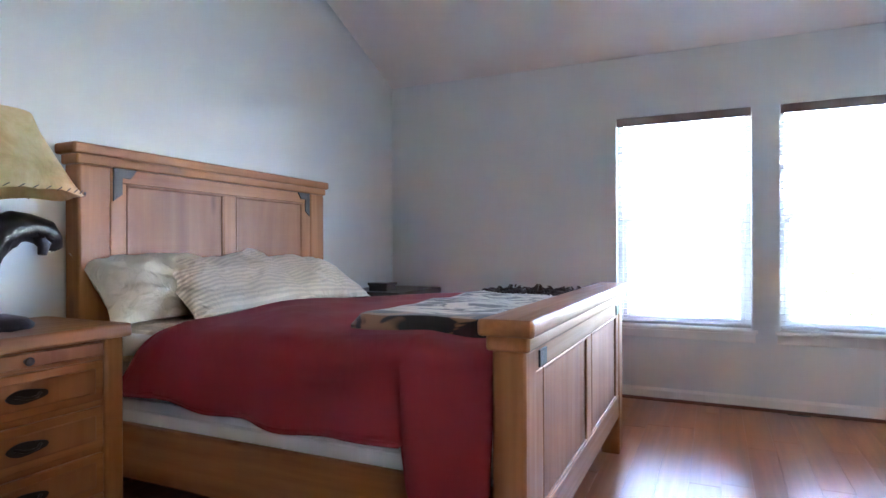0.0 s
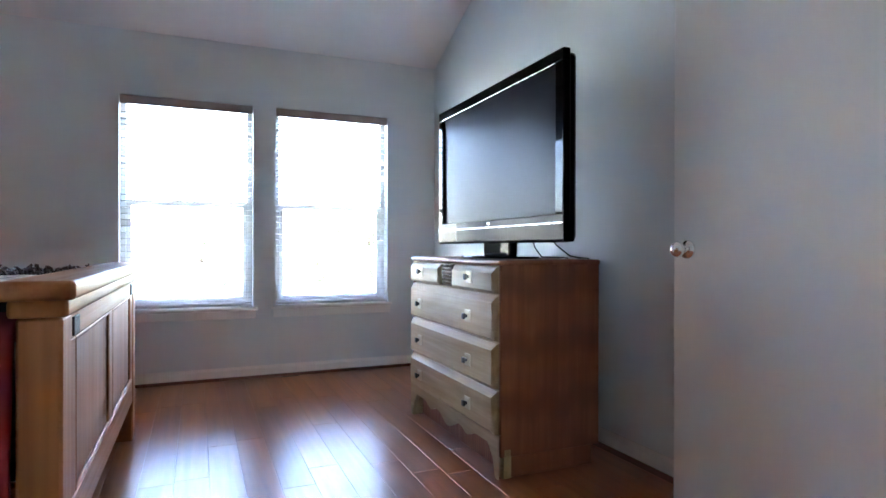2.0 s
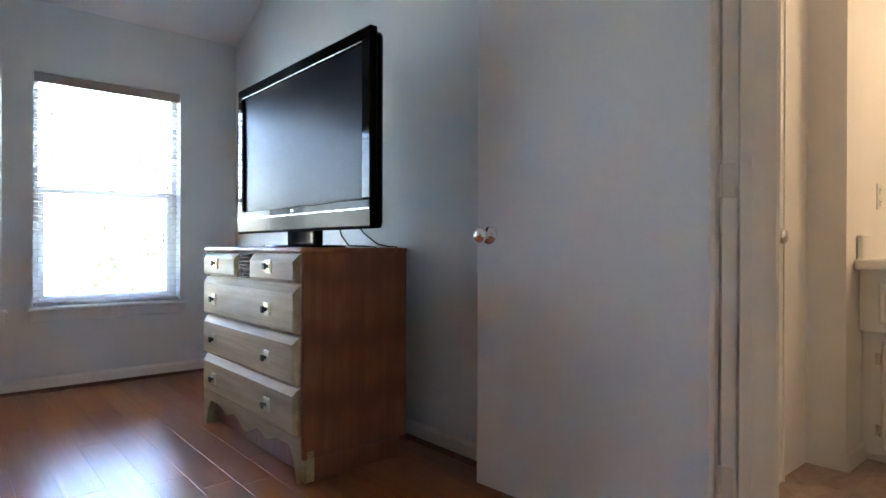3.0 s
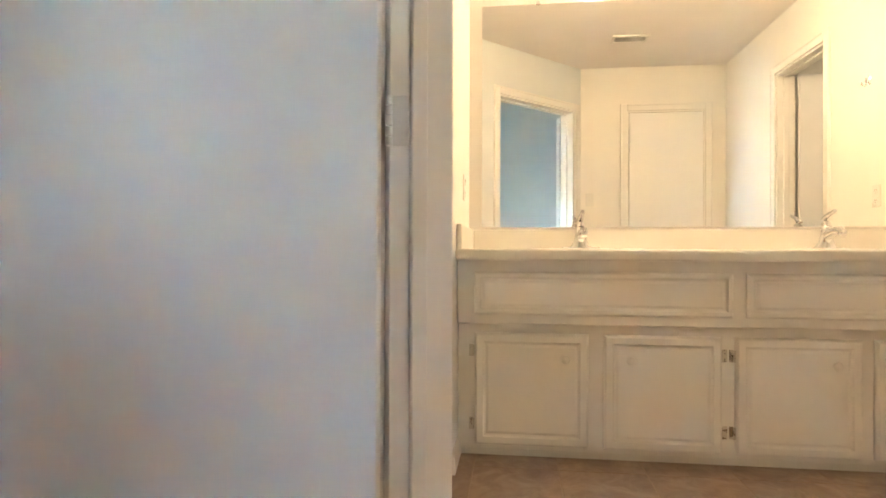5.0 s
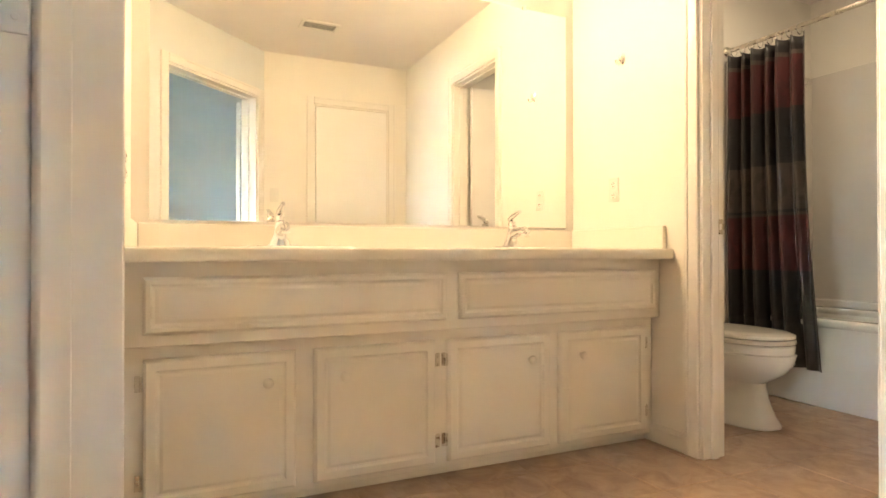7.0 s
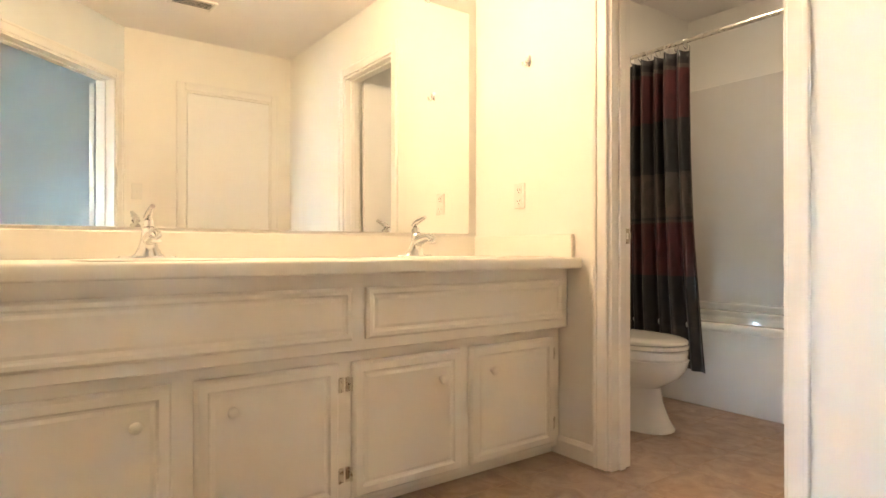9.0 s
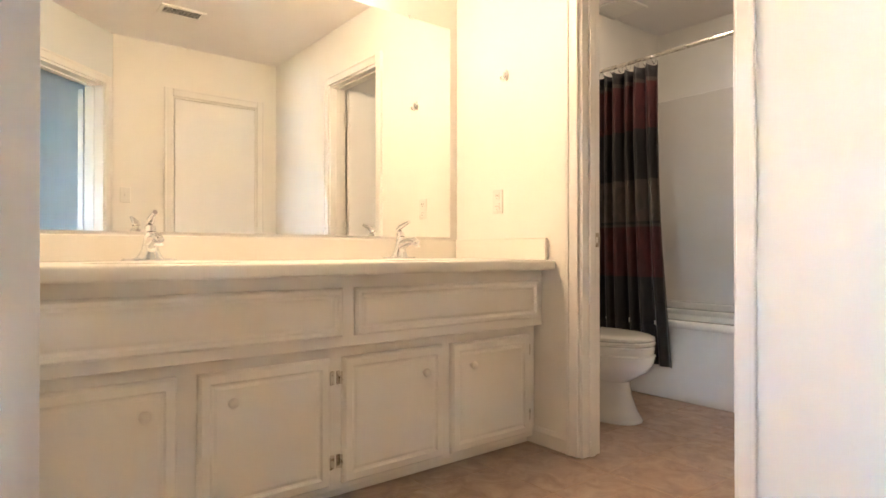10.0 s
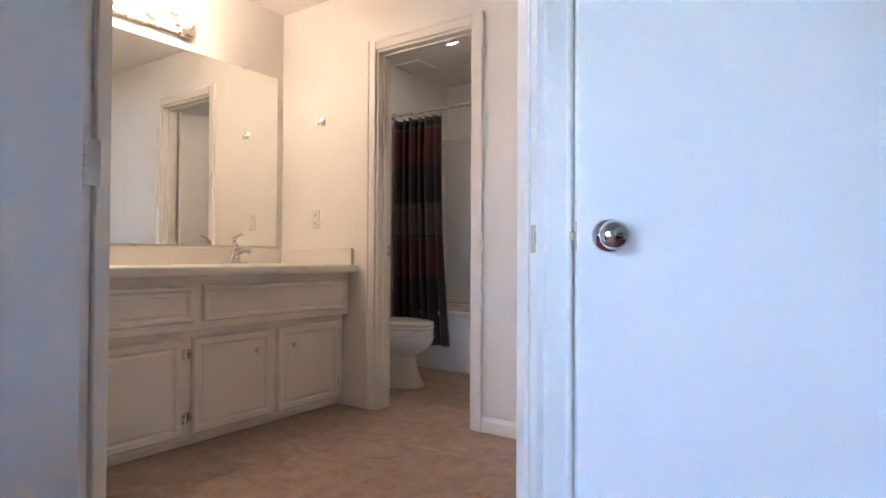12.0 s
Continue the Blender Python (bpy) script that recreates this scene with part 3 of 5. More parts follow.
def bed_end(bed, name, xa, xb, top, out, leg_w, panel_z0, panel_z1, cap_over, BY0, BY1):
    """A headboard or footboard between xa and xb; out is the side that shows."""
    e = part(name, boxes(((xa + 0.012, BY0 + leg_w, panel_z0 - 0.10), (xb - 0.012, BY1 - leg_w, top - 0.085), 0.003)), PANEL, bed)
    face = xb if out > 0 else xa
    for y0, y1 in ((BY0, BY0 + leg_w), (BY1 - leg_w, BY1)):
        part("post", boxes(((xa, y0, 0.0), (xb, y1, top - 0.083), 0.008)), HONEY, e)
    st = 0.075
    zt, zb = panel_z1, panel_z0
    y0, y1 = BY0 + leg_w, BY1 - leg_w
    yc = (y0 + y1) / 2
    fx0, fx1 = xa + 0.003, xb - 0.003
    part("rail", boxes(((fx0, y0 - 0.002, zt), (fx1, y1 + 0.002, top - 0.084), 0.004)), HONEY_L, e)
    part("rail", boxes(((fx0, y0 - 0.002, zb - 0.115), (fx1, y1 + 0.002, zb), 0.006)), HONEY_L, e)
    for a, b in ((y0, y0 + st), (yc - 0.042, yc + 0.042), (y1 - st, y1)):
        part("stile", boxes(((fx0 + 0.001, a, zb), (fx1 - 0.001, b, zt), 0.004)), HONEY, e)
    for a, b in ((y0 + st, yc - 0.042), (yc + 0.042, y1 - st)):
        bm = bmesh.new()
        for u0, u1, w0, w1 in ((a, b, zt - 0.012, zt), (a, b, zb, zb + 0.012), (a, a + 0.012, zb, zt), (b - 0.012, b, zb, zt)):
            box(bm, (face - 0.012, u0, w0), (face - 0.003, u1, w1), 0.004)
        part("bead", bm, PANEL, e)
    bm = boxes(((xa - cap_over * 0.45, BY0 - 0.012, top - 0.083), (xb + cap_over * 0.45, BY1 + 0.012, top - 0.042), 0.008))
    part("lower_cap", bm, HONEY_L, e)
    part("cap", boxes(((xa - cap_over, BY0 - 0.032, top - 0.044), (xb + cap_over, BY1 + 0.032, top), 0.010)), HONEY_L, e)
    for y, sy in ((y0 + 0.012, 1), (y1 - 0.012, -1)):
        bm = bmesh.new()
        if top > 1:
            bracket(bm, y, zt + st * 0.85, sy, face - 0.004, face + 0.003, 0.11, 0.040)
        else:
            box(bm, (face - 0.004, y + sy * 0.012, zt + 0.006), (face + 0.002, y + sy * 0.085, zt + 0.054), 0.003)
        part("corner_bracket", bm, IRON, e, "hammered dark iron corner bracket")
    return e


bed = thing("bed", pose(0, 0, 0), "honey-coloured pine bed frame with panelled headboard and footboard", "bed")
bed_end(bed, "headboard", BX0, -1.115, 1.452, 1, 0.135, 0.78, 1.305, 0.02, 2.325, 3.928)
bed_end(bed, "footboard", 0.655, BX1, 0.845, 1, 0.105, 0.30, 0.695, 0.03, 2.24, 3.92)
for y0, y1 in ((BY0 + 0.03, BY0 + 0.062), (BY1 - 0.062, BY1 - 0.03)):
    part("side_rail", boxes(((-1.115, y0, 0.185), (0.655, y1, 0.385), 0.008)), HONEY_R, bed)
for i in range(6):
    part("slat", boxes(((-1.0 + 0.3 * i, BY0 + 0.062, 0.20), (-0.90 + 0.3 * i, BY1 - 0.062, 0.222), 0.003)), HONEY_L, bed)
MX0, MX1, MY0, MY1 = -1.10, 0.645, BY0 + 0.075, BY1 - 0.075
spring = thing("box_spring", pose(0, 0, 0), "pale grey fabric box spring in the bed frame", "box spring")
part("body", boxes(((MX0, MY0, 0.222), (MX1, MY1, 0.45), 0.03)), LINEN, spring)
for z in (0.252, 0.422):
    part("piping", tube([(MX0 + 0.02, MY0 - 0.001, z), (MX1 - 0.02, MY0 - 0.001, z), (MX1 - 0.02, MY1 + 0.001, z), (MX0 + 0.02, MY1 + 0.001, z), (MX0 + 0.02, MY0 - 0.001, z)], 0.005, 8), LINEN, spring)
solid("mattress", boxes(((MX0, MY0 - 0.01, 0.452), (MX1, MY1 + 0.01, 0.70), 0.05)), LINEN, "pale grey mattress lying on the box spring", "mattress", "", True)


def cloth_sheet(name, nu, nv, at, thick, material, label, category):
    """A sheet from a function of (u, v) in 0..1, given thickness."""
    bm = bmesh.new()
    grid = [[bm.verts.new(at(i / nu, j / nv)) for j in range(nv + 1)] for i in range(nu + 1)]
    for i in range(nu):
        for j in range(nv):
            bm.faces.new((grid[i][j], grid[i + 1][j], grid[i + 1][j + 1], grid[i][j + 1]))
    bmesh.ops.recalc_face_normals(bm, faces=bm.faces[:])
    ob = new(name, finish(bm, name, material, False))
    ob.data.shade_smooth()
    mod = ob.modifiers.new("thickness", "SOLIDIFY")
    mod.thickness, mod.offset = thick, 0
    return tagged(ob, label, category)


def duvet_at(u, v):
    """u runs from the pillows to the foot, v across the bed from the near hem to the far hem."""
    x = -0.66 + u * 1.30
    half = (MY1 - MY0) / 2 + 0.045
    yc = (MY0 + MY1) / 2
    hem = 0.452 + 0.05 * (1 - u) + 0.012 * math.sin(9 * u + 1.0) + 0.006 * math.sin(23 * u)
    if u > 0.80:
        hem -= 0.20 * min(1, (u - 0.80) / 0.04) ** 0.5 + 0.03 * (u - 0.80) / 0.20
    crown = 0.735 + 0.014 * math.sin(2.3 * u + 0.6)
    drop = crown - hem
    total = 2 * (half + drop)
    s = v * total
    r = 0.085
    if s < drop - r:
        y, z = -half, hem + s
    elif s < drop + r:
        a = (s - drop + r) / (2 * r) * math.pi / 2
        y, z = -half + r * (1 - math.cos(a)), crown - r + r * math.sin(a)
    elif s < total - drop - r:
        y, z = -half + (s - drop), crown
        k = (s - drop) / (2 * half)
        z += 0.022 * math.sin(math.pi * k)
    elif s < total - drop + r:
        a = (s - (total - drop - r)) / (2 * r) * math.pi / 2
        y, z = half - r * (1 - math.sin(a)), crown - r + r * math.cos(a)
    else:
        y, z = half, hem + (total - s)
    p = Vector((x, yc + y, z))
    n1 = noise.noise(Vector((x * 2.6, s * 2.2, 1.7)))
    n2 = noise.noise(Vector((x * 7.0, s * 3.0, 5.1)))
    low = max(0.0, min(1.0, (crown - z) / 0.3))
    side = -1 if s < total / 2 else 1
    p.y += side * low * (0.022 * math.sin(x * 8.5 + 3 * n1) + 0.032 * n1 + 0.010 * n2 + 0.02 * low)
    p.z += (1 - low) * (0.022 * n1 + 0.010 * n2)
    if u < 0.06:
        p.z -= (1 - low) * 0.03 * (1 - u / 0.06)
        p.y += side * low * 0.02
    p.x += 0.012 * noise.noise(Vector((s * 3, 0.3, u * 4))) * (1 - u)
    if u < 0.10:
        p.x -= 0.16 * low * (1 - u / 0.10)
    return p


duvet = cloth_sheet("duvet", 90, 120, duvet_at, 0.022, DUVET, "dark red cotton duvet spread over the mattress", "duvet")
for v in (0.0, 1.0):
    part("hem", tube([duvet_at(i / 70, v) for i in range(71)], 0.013, 8), DUVET, duvet, "stitched red hem")
part("head_edge", tube([duvet_at(0.0, i / 90) for i in range(91)], 0.016, 8), DUVET, duvet, "rolled red edge at the pillows")
cloth_sheet("sheet", 30, 60, lambda u, v: Vector((-1.09 + 0.45 * u, MY0 - 0.02 + v * (MY1 - MY0 + 0.04),
            0.708 + 0.006 * noise.noise(Vector((u * 5, v * 9, 2))) - (0.10 * max(0, (0.05 - v) / 0.05) + 0.10 * max(0, (v - 0.95) / 0.05)))), 0.006,
            PILLOW, "cream cotton sheet under the pillows", "sheet")


def pillow(m, label, w=0.68, h=0.46, t=0.17, seed=1, material=PILLOW, ruffle=0.0):
    """A stuffed pillow standing along local y, leaning; corners pulled out, face creased."""
    bm = bmesh.new()
    n = 30
    for side in (-1, 1):
        grid = []
        for i in range(n + 1):
            row = []
            for j in range(n + 1):
                a, b = 2 * i / n - 1, 2 * j / n - 1
                full = max(0.0, (1 - abs(a) ** 2.6) * (1 - abs(b) ** 2.6)) ** 0.55
                pull = 1 - 0.09 * (1 - a * a) * abs(b) - 0.0
                pull2 = 1 - 0.09 * (1 - b * b) * abs(a)
                c = noise.noise(Vector((a * 2.2 + seed, b * 2.0, side * 3.0 + seed)))
                c2 = noise.noise(Vector((a * 6 + 2 * b + seed, b * 4.0, side + seed)))
                x = side * t / 2 * full * (1 + 0.34 * c) + 0.016 * c2 * full + 0.010 * abs(noise.noise(Vector((a * 3.0 + b * 7 + seed, a * 6 - b * 2, seed)))) * full
                peak = 0.05 * ruffle * math.exp(-((a - 0.62) / 0.16) ** 2) * max(0.0, b) ** 2
                x += 0.018 * ruffle * math.sin(14 * a + 5 * b) * max(0.0, b) * full
                row.append(bm.verts.new((x, a * w / 2 * pull2, h / 2 + b * h / 2 * pull + 0.012 * c * abs(a) + peak)))
            grid.append(row)
        for i in range(n):
            for j in range(n):
                bm.faces.new((grid[i][j], grid[i + 1][j], grid[i + 1][j + 1], grid[i][j + 1]))
    bmesh.ops.remove_doubles(bm, verts=bm.verts[:], dist=0.0006)
    bmesh.ops.recalc_face_normals(bm, faces=bm.faces[:])
    ob = new("pillow", finish(bm, "pillow", material, False))
    ob.data.shade_smooth()
    ob.matrix_world = m
    return tagged(ob, label, "pillow", "pillows on the bed")


pillow(pose(-0.95, 2.70, 0.725, 0, -40, 3), "plump plain cream pillow leaning at the headboard's near end", 0.74, 0.37, 0.15, 1, PLAIN)
pillow(pose(-0.80, 3.02, 0.745, 5, -56, -5), "cream striped pillow slumped over another pillow", 0.80, 0.42, 0.15, 4, PILLOW, 1.0)
pillow(pose(-0.80, 3.62, 0.74, -5, -58, 5), "cream striped pillow with a rumpled corner leaning on the headboard", 0.76, 0.42, 0.15, 9, PILLOW, 0.5)

# folded throw at the foot of the bed
THROW, n_, l_, p_ = nodes_of("patterned_throw")
v_ = coords(n_, l_, (2.2, 5.5, 1), False)
pat = ramp(n_, l_, tex_noise(n_, l_, v_, 2.2, 3, 0.6, 1.6), [(0.50, (0.62, 0.56, 0.46)), (0.545, (0.03, 0.025, 0.025))])
sep = n_.new("ShaderNodeSeparateXYZ")
tc_ = n_.new("ShaderNodeTexCoord")
l_.new(tc_.outputs["Object"], sep.inputs[0])
edge = ramp(n_, l_, sep.outputs["Y"], [(0.0, (1, 1, 1)), (0.10, (1, 1, 1)), (0.13, (0, 0, 0))])
brown = ramp(n_, l_, tex_noise(n_, l_, coords(n_, l_, (3.0, 3.0, 6.0), False), 2.2, 2, 0.5, 0.8), [(0.47, (0.24, 0.13, 0.06)), (0.52, (0.02, 0.018, 0.018))])
l_.new(mixed(n_, l_, pat, brown, edge), p_.inputs["Base Color"])
p_.inputs["Roughness"].default_value, p_.inputs["Sheen Weight"].default_value = 0.95, 0.4
bump(n_, l_, p_, tex_noise(n_, l_, coords(n_, l_), 260, 2), 0.4, 0.002)
throw = thing("throw_blanket", pose(0.06, 2.47, 0.752), "folded cream and black patterned throw with dark fringe", "blanket")


def throw_bm(w, l, z0, z1, seed):
    bm = bmesh.new()
    nx, ny = 24, 50
    rows = []
    for i in range(nx + 1):
        row = []
        for j in range(ny + 1):
            a, b = i / nx, j / ny
            lump = 0.010 * noise.noise(Vector((a * 3 + seed, b * 7, seed)))
            e = min(a, 1 - a) * w
            e2 = min(b, 1 - b) * l
            round_ = 1 - max(0, 1 - min(e, e2) / 0.03) ** 2
            row.append((Vector((a * w + 0.012 * math.sin(b * 5 + seed), b * l, z0 + lump * 0.4)), Vector((a * w + 0.012 * math.sin(b * 5 + seed), b * l, z0 + (z1 - z0) * (0.35 + 0.65 * round_) + lump))))
        rows.append(row)
    lo = [[bm.verts.new(p[0]) for p in r] for r in rows]
    hi = [[bm.verts.new(p[1]) for p in r] for r in rows]
    for i in range(nx):
        for j in range(ny):
            bm.faces.new((hi[i][j], hi[i + 1][j], hi[i + 1][j + 1], hi[i][j + 1]))
            bm.faces.new((lo[i][j], lo[i][j + 1], lo[i + 1][j + 1], lo[i + 1][j]))
    for i in range(nx):
        bm.faces.new((lo[i][0], lo[i + 1][0], hi[i + 1][0], hi[i][0]))
        bm.faces.new((lo[i][ny], hi[i][ny], hi[i + 1][ny], lo[i + 1][ny]))
    for j in range(ny):
        bm.faces.new((lo[0][j], hi[0][j], hi[0][j + 1], lo[0][j + 1]))
        bm.faces.new((lo[nx][j], lo[nx][j + 1], hi[nx][j + 1], hi[nx][j]))
    bmesh.ops.recalc_face_normals(bm, faces=bm.faces[:])
    return bm


part("folded_body", throw_bm(0.56, 1.24, 0.0, 0.055, 2), THROW, throw)
FRINGE = cloth("dark_fringe", (0.045, 0.03, 0.028), 0.95, 300, 0.2, 0.3)
bm = bmesh.new()
rnd = random.Random(4)
for i in range(240):
    y, x = 1.03 + 0.19 * rnd.random(), 0.10 + 0.46 * rnd.random()
    pts = [Vector((x, y, 0.055))]
    d = Vector((rnd.uniform(-0.5, 0.5), rnd.uniform(-1, 1), rnd.uniform(0.2, 0.9))).normalized()
    for k in range(4):
        pts.append(pts[-1] + d * 0.012)
        d = (d + Vector((rnd.uniform(-0.5, 0.5), rnd.uniform(-0.5, 0.5), -0.45))).normalized()
    tube(pts, 0.006, 5, bm, [0.008, 0.007, 0.006, 0.005, 0.003])
fr = part("fringe", bm, FRINGE, throw, "tangle of dark knotted fringe")
fr["kind"] = "stuff"

# nightstands
PULL = paint("oiled_bronze", (0.028, 0.022, 0.018), 0.4, 120, 0.3, 0.2)


def nightstand(m, label, tops, fronts, panel, top_h, group="nightstands beside the bed"):
    """Local: x out from the wall 0..0.47, y width 0..0.63."""
    ns = thing("nightstand", m, label, "nightstand", group)
    bm = bmesh.new()
    box(bm, (-0.005, -0.025, top_h - 0.048), (0.495, 0.655, top_h), 0.012, 3)
    for v in bm.verts:
        if v.co.x > 0.47 or v.co.y > 0.64 or v.co.y < 0:
            v.co += Vector((0.006, 0.006, 0.003)) * noise.noise(v.co * 14)
    part("top", bm, tops, ns)
    h = top_h - 0.048
    for x0, y0 in ((0.0, 0.0), (0.405, 0.0), (0.0, 0.565), (0.405, 0.565)):
        part("leg", boxes(((x0, y0, 0), (x0 + 0.065, y0 + 0.065, h), 0.008)), HONEY if fronts is HONEY_L else fronts, ns)
    part("carcass", boxes(((0.008, 0.010, 0.17), (0.445, 0.62, h), 0.002)), fronts, ns)
    part("tray", boxes(((0.44, 0.068, h - 0.058), (0.462, 0.562, h - 0.012), 0.004)), panel, ns)
    kb = part("tray_knob", lathe([(0.0005, 0), (0.009, 0.001), (0.008, 0.008), (0.014, 0.016), (0.012, 0.024), (0.0005, 0.026)], 12), PULL, ns)
    kb.matrix_local = pose(0.462, 0.31, h - 0.035, 0, 90)
    z = h - 0.072
    for k in range(3):
        dz = 0.138
        dr = part("drawer", boxes(((0.43, 0.070, z - dz), (0.462, 0.560, z), 0.004)), fronts, ns)
        part("drawer_panel", boxes(((0.455, 0.098, z - dz + 0.026), (0.4655, 0.532, z - 0.026), 0.004)), panel, dr)
        bm = bmesh.new()
        prof = [(0.31 + 0.062 * math.cos(i / 20 * 2 * math.pi), z - dz / 2 + 0.021 * math.sin(i / 20 * 2 * math.pi) * (1 + 0.12 * math.cos(3 * i / 20 * 2 * math.pi))) for i in range(20)]
        b = prism(prof, 0.004, "x", 0.4655)
        me = bpy.data.meshes.new("tmp")
        b.to_mesh(me)
        b.free()
        bm.from_mesh(me)
        tube([(0.468, 0.272, z - dz / 2 + 0.004), (0.486, 0.29, z - dz / 2 - 0.002), (0.490, 0.31, z - dz / 2 - 0.004), (0.486, 0.33, z - dz / 2 - 0.002), (0.468, 0.348, z - dz / 2 + 0.004)], 0.005, 8, bm)
        part("pull", bm, PULL, dr, "dark oval bronze pull")
        z -= dz + 0.022
    part("bottom_rail", boxes(((0.40, 0.066, 0.14), (0.458, 0.564, z + 0.018), 0.005)), fronts, ns)
    return ns


nightstand(pose(XW + 0.016, 1.605, 0), "rustic honey pine nightstand with three drawers beside the bed", HONEY_L, HONEY_L, PANEL, 0.765)
DARKW = wood("dark_walnut", (0.075, 0.04, 0.025), (0.035, 0.018, 0.012), "Y", 0.4, 1.0, 0.3)
nightstand(pose(XW + 0.016, 4.20, 0), "dark wood nightstand on the far side of the bed", DARKW, DARKW, DARKW, 0.735)
solid("wooden_box", boxes(((-0.96, 4.22, 0.736), (-0.82, 4.35, 0.785), 0.006), ((-0.967, 4.213, 0.776), (-0.813, 4.357, 0.794), 0.004)), DARKW, "small dark wooden box on the far nightstand", "box", "", True)

# table lamp with a bronze sculpture for a foot
SHADE, n_, l_, p_ = nodes_of("rawhide_shade")
v_ = coords(n_, l_)
l_.new(ramp(n_, l_, tex_noise(n_, l_, v_, 7, 6, 0.65, 0.6), [(0.3, (0.50, 0.31, 0.12)), (0.5, (0.66, 0.46, 0.21)), (0.72, (0.78, 0.60, 0.34))]), p_.inputs["Base Color"])
p_.inputs["Roughness"].default_value, p_.inputs["Subsurface Weight"].default_value = 0.65, 0.15
bump(n_, l_, p_, tex_noise(n_, l_, v_, 60, 4), 0.35, 0.003)
BRONZE = paint("dark_bronze", (0.022, 0.020, 0.022), 0.38, 60, 0.8, 0.3)
lamp = thing("table_lamp", pose(-0.955, 1.925, 0.765), "table lamp with rawhide shade and dark bronze sculpture foot", "lamp")
bm = bmesh.new()
lathe([(0.0005, 0), (0.115, 0), (0.12, 0.012), (0.105, 0.03), (0.06, 0.045), (0.0005, 0.05)], 28, None, bm)
tube([(0, -0.02, 0.03), (0.01, -0.03, 0.12), (0, -0.01, 0.20), (0, 0.0, 0.27), (0.0, 0.03, 0.31), (0, 0.07, 0.335), (0, 0.12, 0.335), (0, 0.165, 0.32), (0, 0.20, 0.29), (0, 0.215, 0.262)], 0.05, 12, bm,
     [0.05, 0.032, 0.034, 0.055, 0.062, 0.056, 0.05, 0.046, 0.036, 0.02])
tube([(0, -0.02, 0.26), (0.01, -0.10, 0.30), (0.01, -0.16, 0.27), (0.0, -0.20, 0.20)], 0.03, 10, bm, [0.05, 0.045, 0.035, 0.02])
tube([(0.015, 0.13, 0.315), (0.02, 0.16, 0.275), (0.02, 0.15, 0.24)], 0.02, 8, bm, [0.03, 0.02, 0.012])
for v in bm.verts:
    v.co += Vector((1, 1, 1)) * 0.006 * noise.noise(v.co * 22)
part("sculpture", bm, BRONZE, lamp, "dark bronze sculpture foot")
part("stem", tube([(0, 0, 0.30), (0, 0, 0.52)], 0.007, 10), BRONZE, lamp)
bm = bmesh.new()
ring = []
N = 44
for k, (r, z) in enumerate(((0.262, 0.445), (0.225, 0.50), (0.175, 0.585), (0.135, 0.66), (0.118, 0.705), (0.114, 0.712))):
    ring.append([bm.verts.new(((r + (0.008 * noise.noise(Vector((i * 0.5, k, 3))) if k < 2 else 0)) * math.cos(2 * math.pi * i / N), (r + (0.006 * math.sin(i * 1.7) if k == 0 else 0)) * math.sin(2 * math.pi * i / N),
                              z + (0.006 * math.sin(i * 0.9) if k == 0 else 0))) for i in range(N)])
for a, b in zip(ring, ring[1:]):
    for i in range(N):
        bm.faces.new((a[i], a[(i + 1) % N], b[(i + 1) % N], b[i]))
sh = part("shade", bm, SHADE, lamp, "mottled tan rawhide shade")
mod = sh.modifiers.new("thickness", "SOLIDIFY")
mod.thickness = 0.003
bm = bmesh.new()
for i in range(N):
    a = 2 * math.pi * (i + 0.5) / N
    tube([(0.266 * math.cos(a), 0.266 * math.sin(a), 0.446), (0.268 * math.cos(a + 0.06), 0.268 * math.sin(a + 0.06), 0.457)], 0.0014, 5, bm)
lc = part("lacing", bm, PULL, lamp, "dark leather lacing round the rim")
lc["kind"] = "stuff"

# dresser
OAKF = wood("bleached_oak_front", (0.55, 0.41, 0.235), (0.42, 0.29, 0.15), "Y", 0.5, 1.0, 0.0, 0.0, 0.1)
OAKS = wood("red_oak_side", (0.36, 0.130, 0.058), (0.25, 0.080, 0.034), "Z", 0.45, 0.7, 0.05, 0.0, 0.1, 0.6, 0.15, 0.65)
BRASS = metal("aged_brass", (0.62, 0.53, 0.36), 0.42)
dresser = thing("dresser", pose(2.12, 2.735, 0), "oak chest of five drawers with square brass pulls", "dresser")
DD, DWD = 0.485, 1.025
part("side_panel", boxes(((0.012, 0.0, 0.085), (DD, 0.02, 0.862), 0.004)), OAKS, dresser, "reddish oak side panel")
part("side_panel", boxes(((0.012, DWD - 0.02, 0.085), (DD, DWD, 0.862), 0.004)), OAKS, dresser, "reddish oak side panel")
part("top", boxes(((0.0, -0.004, 0.848), (DD + 0.004, DWD + 0.004, 0.870), 0.008)), OAKS, dresser)
part("back_panel", boxes(((DD - 0.012, 0.02, 0.085), (DD - 0.004, DWD - 0.02, 0.848))), OAKS, dresser)
part("plinth", boxes(((0.06, 0.012, 0.0), (DD - 0.03, DWD - 0.012, 0.088), 0.003)), OAKS, dresser)
part("divider", boxes(((0.022, 0.02, 0.13), (DD - 0.02, DWD - 0.02, 0.848), 0.001)), OAKF, dresser)


def apron_z(a):
    """The lower edge of the scalloped apron across the front, 0..1, with a foot at each end."""
    e = abs(2 * a - 1)
    if e > 0.93:
        return 0.0
    if e > 0.78:
        return 0.13 - 0.085 * ((e - 0.78) / 0.15) ** 1.5
    return 0.125 - 0.05 * math.exp(-((e - 0.0) / 0.16) ** 2) - 0.028 * math.exp(-((e - 0.42) / 0.10) ** 2)


